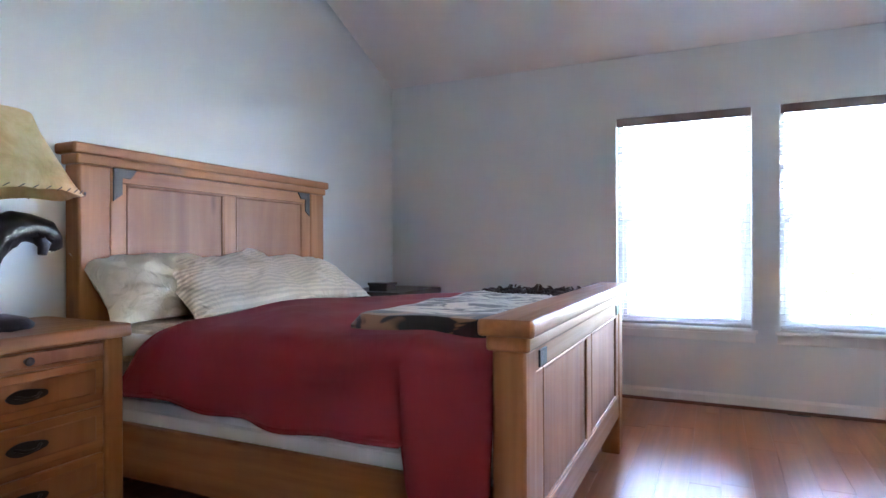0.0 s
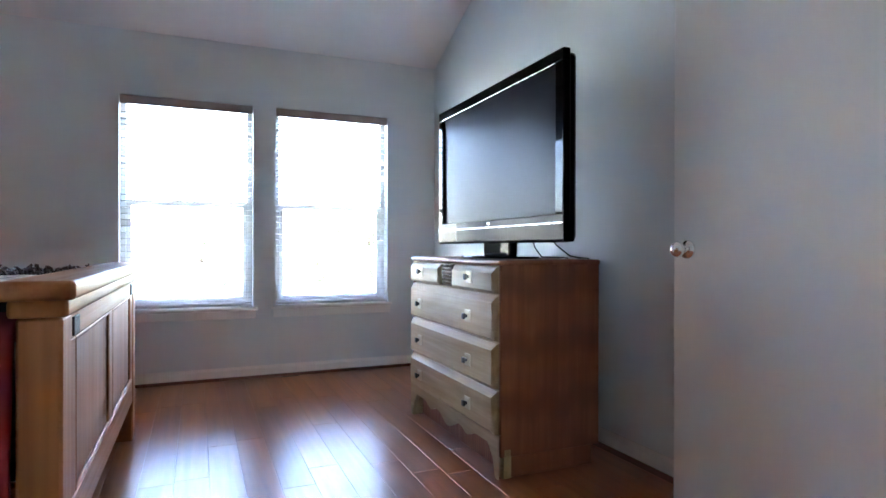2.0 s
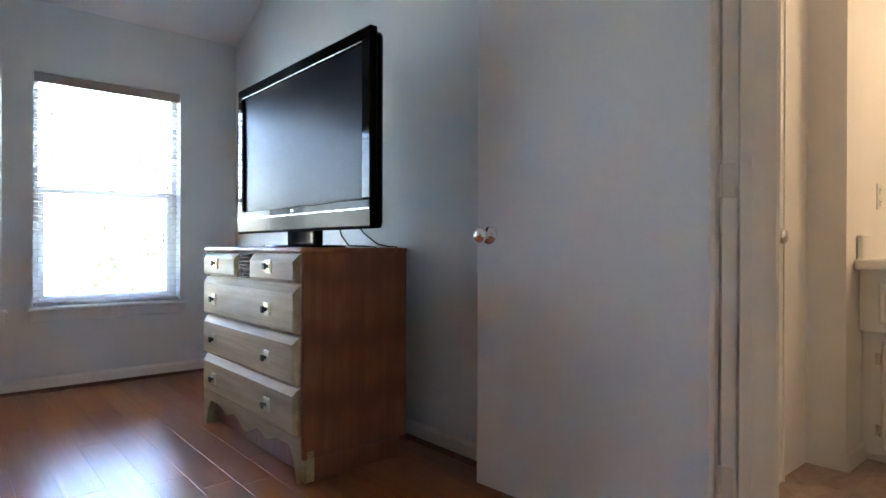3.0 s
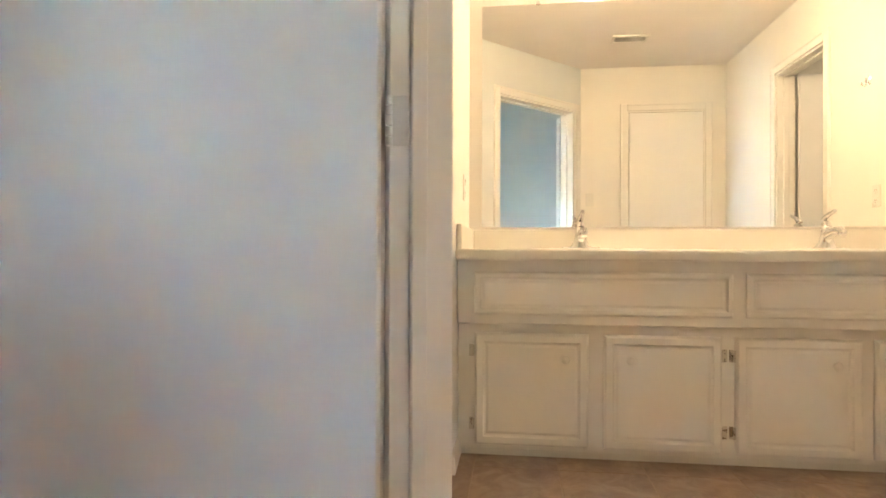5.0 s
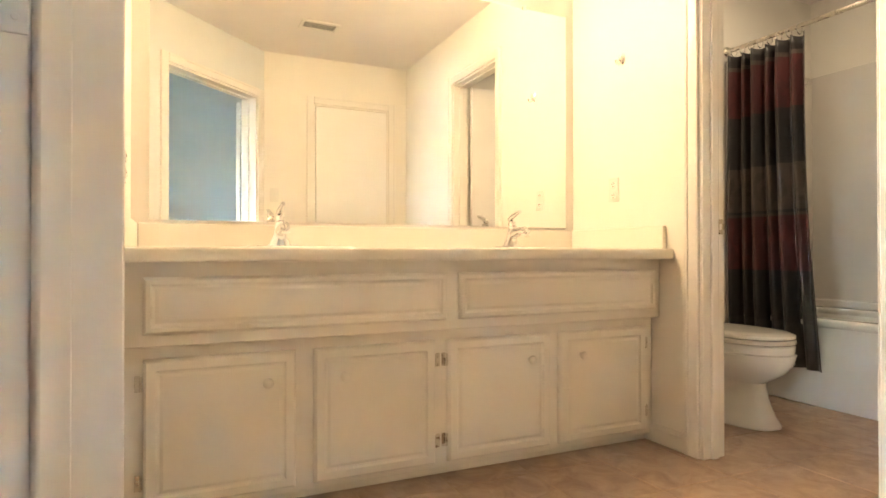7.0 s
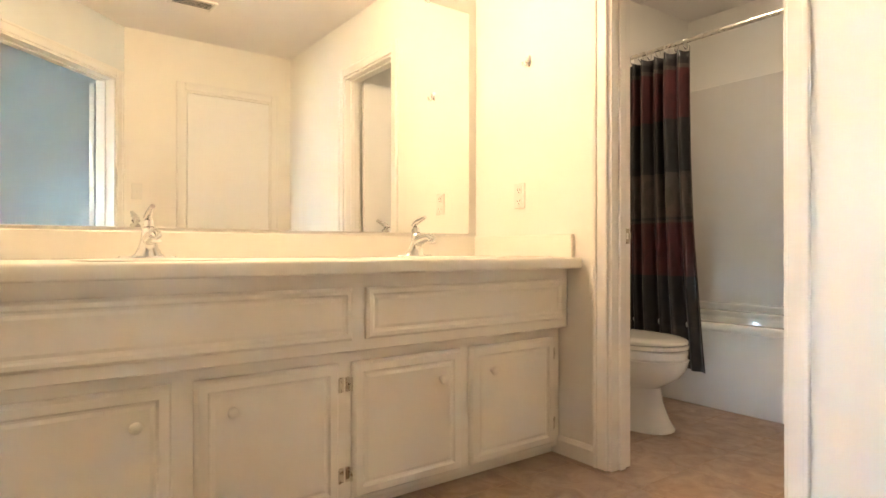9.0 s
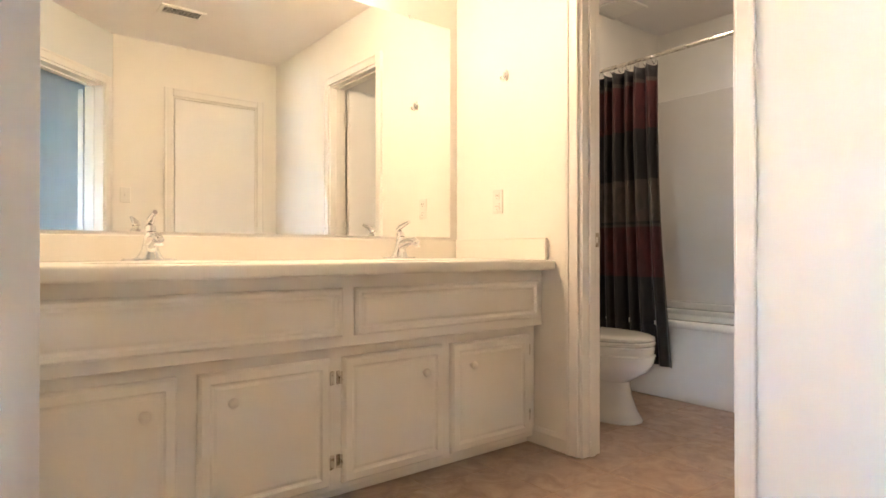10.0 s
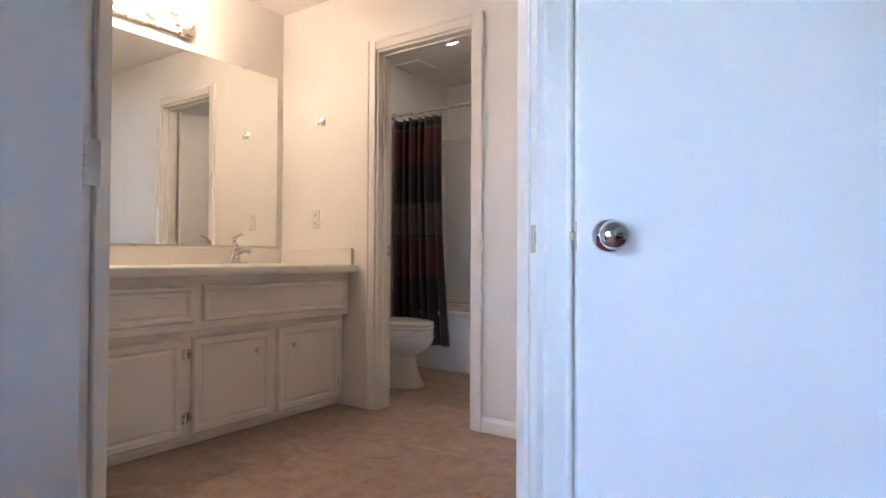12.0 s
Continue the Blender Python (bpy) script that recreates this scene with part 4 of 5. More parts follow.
bm = bmesh.new()
for i in range(60):
    ya, yb = i / 60 * DWD, (i + 1) / 60 * DWD
    za, zb = (apron_z((i + 0.02) / 60), apron_z((i + 0.98) / 60))
    quad = [bm.verts.new((x, y, z)) for x in (0.002, 0.024) for y, z in ((ya, za), (yb, zb), (yb, 0.176), (ya, 0.176))]
    for f in ((0, 1, 2, 3), (7, 6, 5, 4), (0, 4, 5, 1), (2, 6, 7, 3)):
        bm.faces.new([quad[k] for k in f])
bmesh.ops.remove_doubles(bm, verts=bm.verts[:], dist=0.0002)
bmesh.ops.recalc_face_normals(bm, faces=bm.faces[:])
part("scalloped_apron", bm, OAKF, dresser, "", False)
for y0 in (0.0, DWD - 0.035):
    part("foot", boxes(((0.024, y0, 0.0), (0.06, y0 + 0.035, 0.12), 0.004)), OAKF, dresser)


def drawer_front(y0, y1, z0, z1):
    """A drawer front whose top is cut back in a long slope."""
    d = part("drawer", boxes(((0.012, y0, z0), (0.03, y1, z1), 0.002)), OAKF, dresser)
    b = prism([(-0.014, z0 + 0.012), (-0.014, z1 - 0.030), (0.006, z1 - 0.004), (0.014, z1 - 0.004), (0.014, z0 + 0.003), (-0.006, z0 + 0.003)], y1 - y0 - 0.012, "y", y0 + 0.006)
    for v in b.verts:
        if v.co.x < -0.01:
            v.co.y += 0.014 if v.co.y < (y0 + y1) / 2 else -0.014
    part("front", b, OAKF, d, "", False)
    return d


def square_pull(d, y, z):
    bm = boxes(((-0.0178, y - 0.027, z - 0.027), (-0.0135, y + 0.027, z + 0.027), 0.002), ((-0.0195, y - 0.021, z - 0.021), (-0.0170, y + 0.021, z + 0.021), 0.001))
    part("pull_plate", bm, BRASS, d, "square aged brass plate")
    bm = boxes(((-0.040, y - 0.013, z - 0.013), (-0.030, y + 0.013, z + 0.013), 0.004), ((-0.032, y - 0.007, z - 0.007), (-0.018, y + 0.007, z + 0.007), 0.002))
    part("pull", bm, PULL, d, "dark square pull")


for y0, y1, z0, z1 in ((0.018, 0.445, 0.735, 0.845), (0.585, 1.007, 0.735, 0.845)):
    d = drawer_front(y0, y1, z0, z1)
    square_pull(d, (y0 + y1) / 2 + (0.01 if y0 < 0.3 else 0.03), 0.795)
for z0, z1 in ((0.545, 0.728), (0.355, 0.538), (0.172, 0.348)):
    d = drawer_front(0.018, 1.007, z0, z1)
    for y in (0.255, 0.845):
        square_pull(d, y, (z0 + z1) / 2 - 0.012)
CARVE = wood("carved_dark_oak", (0.22, 0.12, 0.065), (0.08, 0.04, 0.02), "Z", 0.5)
bm = boxes(((-0.002, 0.452, 0.738), (0.02, 0.578, 0.843), 0.003))
rnd = random.Random(2)
for i in range(5):
    for j in range(6):
        y, z = 0.468 + 0.0235 * i, 0.750 + 0.0165 * j
        lathe([(0.0005, 0), (0.008, 0.001), (0.0075, 0.005), (0.004, 0.0085), (0.0005, 0.009)], 7, Matrix.Translation((-0.001, y + rnd.uniform(-.003, .003), z)) @ pose(0, 0, 0, 0, -90, rnd.uniform(0, 90)) @ Matrix.Diagonal((1, rnd.uniform(0.7, 1.4), rnd.uniform(0.7, 1.3), 1)), bm)
part("carved_panel", bm, CARVE, dresser, "dark carved rosette panel")

# television
GLOSSB = paint("gloss_black", (0.006, 0.006, 0.007), 0.07, 60, 0.02, 0.1, 0.0)
GLOSSB.node_tree.nodes["Principled BSDF"].inputs["Specular IOR Level"].default_value = 0.07
SMOKE, n_, l_, p_ = nodes_of("smoky_black_plastic")
p_.inputs["Base Color"].default_value, p_.inputs["Roughness"].default_value = (0.008, 0.008, 0.013, 1), 0.20
p_.inputs["Specular IOR Level"].default_value = 0.03
SCREEN, n_, l_, p_ = nodes_of("matt_screen")
p_.inputs["Base Color"].default_value, p_.inputs["Roughness"].default_value = (0.008, 0.008, 0.012, 1), 0.3
p_.inputs["Specular IOR Level"].default_value = 0.04
SILVER = metal("silver_trim", (0.55, 0.56, 0.58), 0.25)
tv = thing("television", pose(2.36, 3.25, 0.870), "large black flat television on its stand on the dresser", "television")
TVW, TVB, TVT = 1.275, 0.075, 0.835
part("back_shell", boxes(((0.0, -TVW / 2 + 0.02, TVB), (0.060, TVW / 2 - 0.01, TVT - 0.005), 0.02)), GLOSSB, tv)
SB, SX_ = 0.175, 0.060
for y0, y1, z0, z1 in ((-TVW / 2, TVW / 2, TVT - 0.052, TVT), (-TVW / 2, -TVW / 2 + SX_, TVB + 0.11, TVT - 0.052), (TVW / 2 - SX_, TVW / 2, TVB + 0.11, TVT - 0.052), (-TVW / 2, TVW / 2, TVB + 0.072, TVB + 0.11)):
    part("bezel", boxes(((-0.022, y0, z0), (0.012, y1, z1), 0.005)), SMOKE if z1 < 0.3 else GLOSSB, tv)
part("screen", boxes(((-0.008, -TVW / 2 + SX_ - 0.004, TVB + 0.108), (0.004, TVW / 2 - SX_ + 0.004, TVT - 0.05), 0.001)), SCREEN, tv, "dark matt screen")
b = prism([(-0.022, TVB + 0.074), (0.010, TVB + 0.074), (0.03, TVB), (-0.012, TVB - 0.004), (-0.021, TVB + 0.008)], TVW, "y", -TVW / 2)
part("speaker_bar", b, SMOKE, tv, "", False)
part("trim_strip", boxes(((-0.026, -TVW / 2 + 0.004, TVB + 0.070), (-0.018, TVW / 2 - 0.004, TVB + 0.077), 0.002)), SILVER, tv, "thin silver trim strip")
part("trim_strip", boxes(((-0.0245, -TVW / 2 + 0.06, TVT - 0.053), (-0.020, TVW / 2 - 0.06, TVT - 0.048), 0.001)), SILVER, tv, "thin silver trim strip")
part("badge", boxes(((-0.0235, -0.012, TVB + 0.086), (-0.0215, 0.012, TVB + 0.098), 0.001)), SILVER, tv)
part("neck", boxes(((0.01, -0.15, 0.010), (0.06, 0.12, 0.09), 0.012)), GLOSSB, tv)
bm = lathe([(0.0005, 0), (0.30, 0), (0.31, 0.004), (0.305, 0.010), (0.10, 0.014), (0.0005, 0.014)], 48)
bmesh.ops.transform(bm, matrix=Matrix.Translation((0.03, 0, 0)) @ Matrix.Diagonal((0.42, 1.05, 1, 1)), verts=bm.verts[:])
part("base", bm, GLOSSB, tv)
CABLE = paint("black_cable", (0.01, 0.01, 0.01), 0.5)
solid("cable", tube([(2.43, 2.86, 0.98), (2.46, 2.84, 0.93), (2.50, 2.80, 0.885), (2.55, 2.80, 0.876), (2.612, 2.82, 0.874), (2.65, 2.86, 0.70), (2.68, 2.95, 0.2), (2.70, 3.0, 0.012)], 0.0035, 8), CABLE, "thin black cable hanging from the television", "cable", "", True)
solid("cable", tube([(2.43, 2.99, 0.96), (2.45, 3.0, 0.92), (2.48, 2.99, 0.878), (2.56, 2.98, 0.876), (2.612, 2.98, 0.874), (2.66, 2.98, 0.5), (2.70, 3.0, 0.030)], 0.0035, 8), CABLE, "thin black cable behind the dresser", "cable", "", True)
# ---- bathroom things ----
CAB = paint("cabinet_paint", (0.90, 0.88, 0.82), 0.40, 50, 0.15, 0.03)
MARBLE = paint("cultured_marble", (0.87, 0.85, 0.79), 0.34, 30, 0.02, 0.03, 0.0)
PORC = paint("white_porcelain", (0.83, 0.83, 0.81), 0.10, 30, 0.01, 0.01, 0.5)
van = thing("vanity_cabinet", pose(0, 0, 0), "cream painted double vanity cabinet with four doors", "cabinet")
VX, LX = 3.965, 4.012
part("upper_frame", boxes(((VX, BYS + 0.002, 0.538), (BXE - 0.02, BYN - 0.002, 0.788), 0.003)), CAB, van)
part("lower_frame", boxes(((LX, BYS + 0.002, 0.034), (BXE - 0.02, BYN - 0.002, 0.539), 0.002)), CAB, van)
part("toe_kick", boxes(((4.045, BYS + 0.002, 0.0), (BXE - 0.02, BYN - 0.002, 0.035))), CAB, van)


def shaped_panel(x, y0, y1, z0, z1, thick, rail, name):
    """A painted slab with a lipped edge and a routed inner border, standing proud of the frame towards -x."""
    bm = bmesh.new()
    t = thick + 0.009
    rings = []
    for inset, depth in ((0.0, 0.0), (0.0, t * 0.45), (0.003, t * 0.72), (0.009, t), (rail - 0.010, t), (rail - 0.004, t - 0.006), (rail + 0.002, t - 0.0075), (rail + 0.012, t - 0.004)):
        rings.append([bm.verts.new((x - depth, y, z)) for y, z in ((y0 + inset, z0 + inset), (y1 - inset, z0 + inset), (y1 - inset, z1 - inset), (y0 + inset, z1 - inset))])
    for a, b in zip(rings, rings[1:]):
        for i in range(4):
            bm.faces.new((a[i], b[i], b[(i + 1) % 4], a[(i + 1) % 4]))
    bm.faces.new(rings[-1])
    bm.faces.new(rings[0][::-1])
    bmesh.ops.recalc_face_normals(bm, faces=bm.faces[:])
    return part(name, bm, CAB, van, "", False)


shaped_panel(VX, 0.452, 1.412, 0.575, 0.741, 0.010, 0.030, "false_drawer")
shaped_panel(VX, -0.516, 0.404, 0.575, 0.741, 0.010, 0.030, "false_drawer")
for y0, y1, kn, hg in ((0.970, 1.412, 1.060, 1.428), (0.478, 0.912, 0.814, 0.463), (-0.014, 0.428, 0.080, 0.441), (-0.503, -0.058, -0.160, -0.517)):
    d = shaped_panel(LX, y0, y1, 0.056, 0.497, 0.014, 0.042, "cabinet_door")
    k = part("knob", lathe([(0.0005, 0), (0.008, 0.0), (0.007, 0.008), (0.013, 0.013), (0.0165, 0.020), (0.014, 0.027), (0.0005, 0.030)], 16), CAB, d, "round painted knob")
    k.matrix_local = pose(LX - 0.0175, kn, 0.402, 0, -90)
    for z in (0.426, 0.135):
        bm = boxes(((LX - 0.003, hg - 0.008, z - 0.024), (LX + 0.001, hg + 0.007, z + 0.024), 0.0012))
        tube([(LX - 0.010, hg + (0.010 if hg < kn else -0.010), z - 0.022), (LX - 0.010, hg + (0.010 if hg < kn else -0.010), z + 0.022)], 0.0042, 8, bm)
        part("hinge", bm, NICKEL, d, "small worn metal hinge")

ct = thing("countertop", pose(0, 0, 0), "glossy cream cultured marble countertop with two basins", "countertop")
bm = boxes(((3.883, BYS + 0.003, 0.786), (BXE - 0.001, BYN - 0.003, 0.829), 0.008))
part("slab", bm, MARBLE, ct)
part("backsplash", boxes(((BXE - 0.022, BYS + 0.024, 0.829), (BXE - 0.001, BYN - 0.024, 0.926), 0.004)), MARBLE, ct)
for y0, y1 in ((BYS + 0.003, BYS + 0.023), (BYN - 0.023, BYN - 0.003)):
    part("sidesplash", boxes(((3.925, y0, 0.829), (BXE - 0.001, y1, 0.926), 0.004)), MARBLE, ct)
for y in (0.955, -0.112):
    bm = lathe([(0.205, 0.0005), (0.215, 0.003), (0.205, 0.006), (0.19, 0.004), (0.17, 0.0015), (0.0005, 0.001)], 40)
    bmesh.ops.transform(bm, matrix=Matrix.Translation((4.20, y, 0.828)) @ Matrix.Diagonal((0.80, 1.1, 1, 1)), verts=bm.verts[:])
    part("basin_rim", bm, MARBLE, ct)


def faucet(m):
    """A single-lever tap; spout along -x."""
    f = thing("faucet", m, "polished chrome single-lever faucet on the vanity counter", "faucet", "vanity faucets")
    bm = bmesh.new()
    prof = [(0.0005, 0), (0.026, 0), (0.028, 0.004), (0.026, 0.010), (0.0005, 0.012)]
    lathe(prof, 28, Matrix.Diagonal((1, 2.9, 1, 1)), bm)
    part("base_plate", bm, CHROME, f)
    bm = bmesh.new()
    rings = []
    for z, rx, ry, dx in ((0.008, 0.026, 0.046, 0), (0.018, 0.023, 0.036, -0.001), (0.035, 0.021, 0.027, -0.004), (0.058, 0.020, 0.022, -0.008), (0.080, 0.019, 0.019, -0.011), (0.092, 0.016, 0.016, -0.012)):
        rings.append([bm.verts.new((dx + rx * math.cos(2 * math.pi * i / 20), ry * math.sin(2 * math.pi * i / 20), z)) for i in range(20)])
    for a, b in zip(rings, rings[1:]):
        for i in range(20):
            bm.faces.new((a[i], a[(i + 1) % 20], b[(i + 1) % 20], b[i]))
    bm.faces.new(rings[-1])
    part("body", bm, CHROME, f)
    part("spout", tube([(0.004, 0, 0.048), (-0.03, 0, 0.062), (-0.07, 0, 0.072), (-0.10, 0, 0.074), (-0.118, 0, 0.066), (-0.122, 0, 0.052)], 0.014, 14, None, [0.019, 0.018, 0.016, 0.0155, 0.015, 0.0135]), CHROME, f)
    part("lever", tube([(-0.010, 0, 0.090), (-0.004, 0, 0.106), (0.006, 0, 0.120), (-0.01, 0, 0.132), (-0.045, 0, 0.142), (-0.070, 0, 0.150)], 0.01, 12, None, [0.016, 0.016, 0.013, 0.010, 0.008, 0.007]), CHROME, f)
    return f


faucet(pose(4.435, 0.955, 0.829) @ Matrix.Scale(1.14, 4))
faucet(pose(4.435, -0.100, 0.829) @ Matrix.Scale(1.14, 4))
mir = thing("mirror", pose(BXE - 0.006, -0.502, 0), "large frameless wall mirror over the vanity", "mirror")
part("glass", boxes(((-0.003, 0.0, 0.938), (0.0, 1.922, 2.028), 0.001)), MIRROR, mir)
part("backing", prism([(0.0005, 0.0), (0.0005, 1.90), (0.005, 1.90), (0.005, 0.0)], 1.084, "z", 0.941), PULL, mir)
for y in (0.25, 1.65):
    part("clip", boxes(((-0.007, y - 0.012, 2.022), (0.004, y + 0.012, 2.040), 0.002)), CHROME, mir)

bar = thing("vanity_light", pose(BXE, 0.465, 2.145), "chrome vanity light bar with glowing globe bulbs", "light")
part("backplate", boxes(((-0.045, -0.36, -0.055), (-0.001, 0.36, 0.055), 0.006)), NICKEL, bar)
BULBM = glow("warm_bulb", (1.0, 0.70, 0.40), BULB)
for i in range(4):
    y = -0.255 + 0.17 * i
    so = part("socket", lathe([(0.0005, 0), (0.024, 0), (0.024, 0.012), (0.017, 0.016), (0.017, 0.028), (0.0005, 0.03)], 20), NICKEL, bar)
    so.matrix_local = pose(-0.045, y, 0, 0, -90)
    bu = part("bulb", lathe([(0.0005, 0.0), (0.014, 0.004), (0.018, 0.016), (0.033, 0.032), (0.0395, 0.055), (0.036, 0.075), (0.022, 0.092), (0.0005, 0.097)], 20), BULBM, bar, "glowing globe bulb")
    bu.matrix_local = pose(-0.072, y, 0, 0, -90)

PLASTIC = paint("white_plastic", (0.80, 0.80, 0.76), 0.3, 60, 0.03, 0.02)
DARKP = paint("dark_slot", (0.02, 0.02, 0.02), 0.6)


def outlet(m):
    """A duplex power outlet, facing +y."""
    o = thing("outlet", m, "white two-socket power outlet on the wall over the counter", "outlet", "outlets over the vanity")
    part("plate", boxes(((-0.035, 0.0, -0.057), (0.035, 0.006, 0.057), 0.003)), PLASTIC, o)
    for z in (-0.026, 0.026):
        k = part("socket", boxes(((-0.016, 0.004, z - 0.018), (0.016, 0.0085, z + 0.018), 0.004)), PLASTIC, o)
        part("slots", boxes(((-0.008, 0.008, z - 0.002), (-0.006, 0.009, z + 0.008)), ((0.006, 0.008, z - 0.002), (0.008, 0.009, z + 0.008)), ((-0.002, 0.008, z - 0.012), (0.002, 0.009, z - 0.008))), DARKP, k)


outlet(pose(4.249, BYS, 1.107))
outlet(pose(4.25, BYN, 1.10, 0, 0, 180))
sw = thing("light_switch", pose(BXW, 0.600, 1.284), "white toggle light switch on the wall", "light switch")
part("plate", boxes(((0.0, -0.035, -0.057), (0.006, 0.035, 0.057), 0.003)), PLASTIC, sw)
part("toggle", boxes(((0.004, -0.005, -0.008), (0.016, 0.005, 0.010), 0.002)), PLASTIC, sw)
hk = thing("towel_ring_mount", pose(4.188, BYS, 1.709), "polished chrome hook mount on the wall", "hook")
mt = part("mount", lathe([(0.0005, 0), (0.021, 0), (0.022, 0.004), (0.015, 0.010), (0.009, 0.016), (0.009, 0.030), (0.013, 0.034), (0.0005, 0.040)], 20, Matrix.Diagonal((0.62, 1.25, 0.6, 1))), CHROME, hk)
mt.matrix_local = pose(0, 0, 0, -90)
part("hook", tube([(0, 0.010, 0.0), (0, 0.014, -0.020), (0, 0.026, -0.031), (0, 0.038, -0.026), (0, 0.042, -0.012)], 0.0055, 10), CHROME, hk)


def vent(m, label, w, d):
    v = thing("ceiling_vent", m, label, "vent", "ceiling vents")
    for a, b in (((-w / 2, -d / 2, -0.012), (w / 2, -d / 2 + 0.025, 0)), ((-w / 2, d / 2 - 0.025, -0.012), (w / 2, d / 2, 0)), ((-w / 2, -d / 2 + 0.025, -0.012), (-w / 2 + 0.025, d / 2 - 0.025, 0)), ((w / 2 - 0.025, -d / 2 + 0.025, -0.012), (w / 2, d / 2 - 0.025, 0))):
        part("frame", boxes((a, b, 0.004)), TRIM, v)
    part("backing", boxes(((-w / 2 + 0.02, -d / 2 + 0.02, -0.003), (w / 2 - 0.02, d / 2 - 0.02, -0.001))), DARKP, v)
    n = int((w - 0.05) / 0.022)
    for i in range(n):
        x = -w / 2 + 0.036 + i * 0.022
        s = part("slat", boxes(((-0.009, -d / 2 + 0.024, -0.0012), (0.009, d / 2 - 0.024, 0.0012), 0.0008)), TRIM, v)
        s.matrix_local = pose(x, 0, -0.010, 0, 24)
    return v


vent(pose(2.83, 0.39, BTOP), "white slatted ceiling vent in the bathroom", 0.16, 0.28)
vent(pose(4.46, -1.83, BTOP), "white slatted ceiling vent over the toilet", 0.26, 0.26)
dome = thing("ceiling_light", pose(3.885, -1.465, BTOP), "round white glass ceiling light, lit", "light")
part("rim", lathe([(0.0005, -0.016), (0.092, -0.016), (0.096, -0.009), (0.092, 0.0), (0.0005, 0.0)], 32), TRIM, dome)
part("diffuser", lathe([(0.0005, -0.036), (0.04, -0.034), (0.068, -0.027), (0.084, -0.0165), (0.0005, -0.0162)], 32), glow("warm_diffuser", (1.0, 0.78, 0.52), DOME), dome)

# toilet, facing -x
toi = thing("toilet", pose(TXE, -1.17, 0), "white porcelain toilet with closed lid", "toilet")


def loft(sections, n=36, cap=True):
    """Ellipse-like rings (z, centre x, half length, half width, squareness)."""
    bm = bmesh.new()
    rings = []
    for z, cx, a, b, q in sections:
        ring = []
        for i in range(n):
            t = 2 * math.pi * i / n
            c, s = math.cos(t), math.sin(t)
            ring.append(bm.verts.new((cx + a * math.copysign(abs(c) ** q, c), b * math.copysign(abs(s) ** q, s), z)))
        rings.append(ring)
    for r0, r1 in zip(rings, rings[1:]):
        for i in range(n):
            bm.faces.new((r0[i], r0[(i + 1) % n], r1[(i + 1) % n], r1[i]))
    if cap:
        bm.faces.new(rings[0][::-1])
        bm.faces.new(rings[-1])
    bmesh.ops.recalc_face_normals(bm, faces=bm.faces[:])
    return bm


part("bowl", loft([(0.0, -0.45, 0.26, 0.118, 0.75), (0.012, -0.45, 0.262, 0.12, 0.75), (0.05, -0.45, 0.235, 0.108, 0.8), (0.13, -0.45, 0.205, 0.092, 0.85), (0.20, -0.45, 0.195, 0.090, 0.9), (0.222, -0.455, 0.225, 0.110, 0.92),
                   (0.26, -0.47, 0.27, 0.152, 0.95), (0.30, -0.475, 0.295, 0.172, 0.95), (0.335, -0.475, 0.305, 0.18, 0.95), (0.345, -0.475, 0.308, 0.182, 0.95), (0.352, -0.475, 0.298, 0.174, 0.95),
                   (0.362, -0.475, 0.30, 0.176, 0.95), (0.385, -0.475, 0.303, 0.178, 0.95), (0.392, -0.475, 0.295, 0.172, 0.95)]), PORC, toi)
SEATP = paint("seat_plastic", (0.80, 0.79, 0.75), 0.15, 30, 0.01, 0.01, 0.3)
part("seat", loft([(0.393, -0.47, 0.298, 0.178, 0.95), (0.397, -0.47, 0.308, 0.186, 0.95), (0.410, -0.47, 0.310, 0.188, 0.95), (0.416, -0.47, 0.303, 0.182, 0.95)]), SEATP, toi)
part("lid", loft([(0.418, -0.47, 0.300, 0.180, 0.95), (0.422, -0.47, 0.307, 0.186, 0.95), (0.434, -0.47, 0.306, 0.185, 0.95), (0.442, -0.47, 0.285, 0.170, 0.95), (0.446, -0.47, 0.22, 0.13, 0.95), (0.448, -0.47, 0.10, 0.06, 0.95)]), SEATP, toi)
part("tank", boxes(((-0.215, -0.23, 0.385), (-0.012, 0.23, 0.735), 0.03)), PORC, toi)
part("tank_lid", boxes(((-0.228, -0.24, 0.737), (-0.006, 0.24, 0.772), 0.014)), PORC, toi)
part("flush_lever", tube([(-0.216, 0.17, 0.68), (-0.232, 0.17, 0.68), (-0.236, 0.14, 0.674), (-0.236, 0.10, 0.668)], 0.006, 10), CHROME, toi)

# tub, surround, curtain
tub = thing("bathtub", pose(0, 0, 0), "white built-in bathtub with a plain front", "bathtub")
TY0, TZ = -1.755, 0.465
part("front_panel", boxes(((TXW + 0.002, TY0, 0.0), (TXE - 0.002, TY0 + -0.03, TZ - 0.02), 0.004)), PORC, tub)
part("rim", boxes(((TXW + 0.002, TY0 + 0.012, TZ - 0.045), (TXE - 0.002, TY0 - 0.085, TZ), 0.014), ((TXW + 0.002, TYS + 0.002, TZ - 0.045), (TXE - 0.002, TYS + 0.09, TZ), 0.014),
                  ((TXW + 0.002, TYS + 0.09, TZ - 0.045), (TXW + 0.10, TY0 - 0.085, TZ - 0.001), 0.012), ((TXE - 0.10, TYS + 0.09, TZ - 0.045), (TXE - 0.002, TY0 - 0.085, TZ - 0.001), 0.012)), PORC, tub)
bm = bmesh.new()
lo = [(TXW + 0.16, TYS + 0.13), (TXE - 0.14, TYS + 0.13), (TXE - 0.14, TY0 - 0.125), (TXW + 0.16, TY0 - 0.125)]
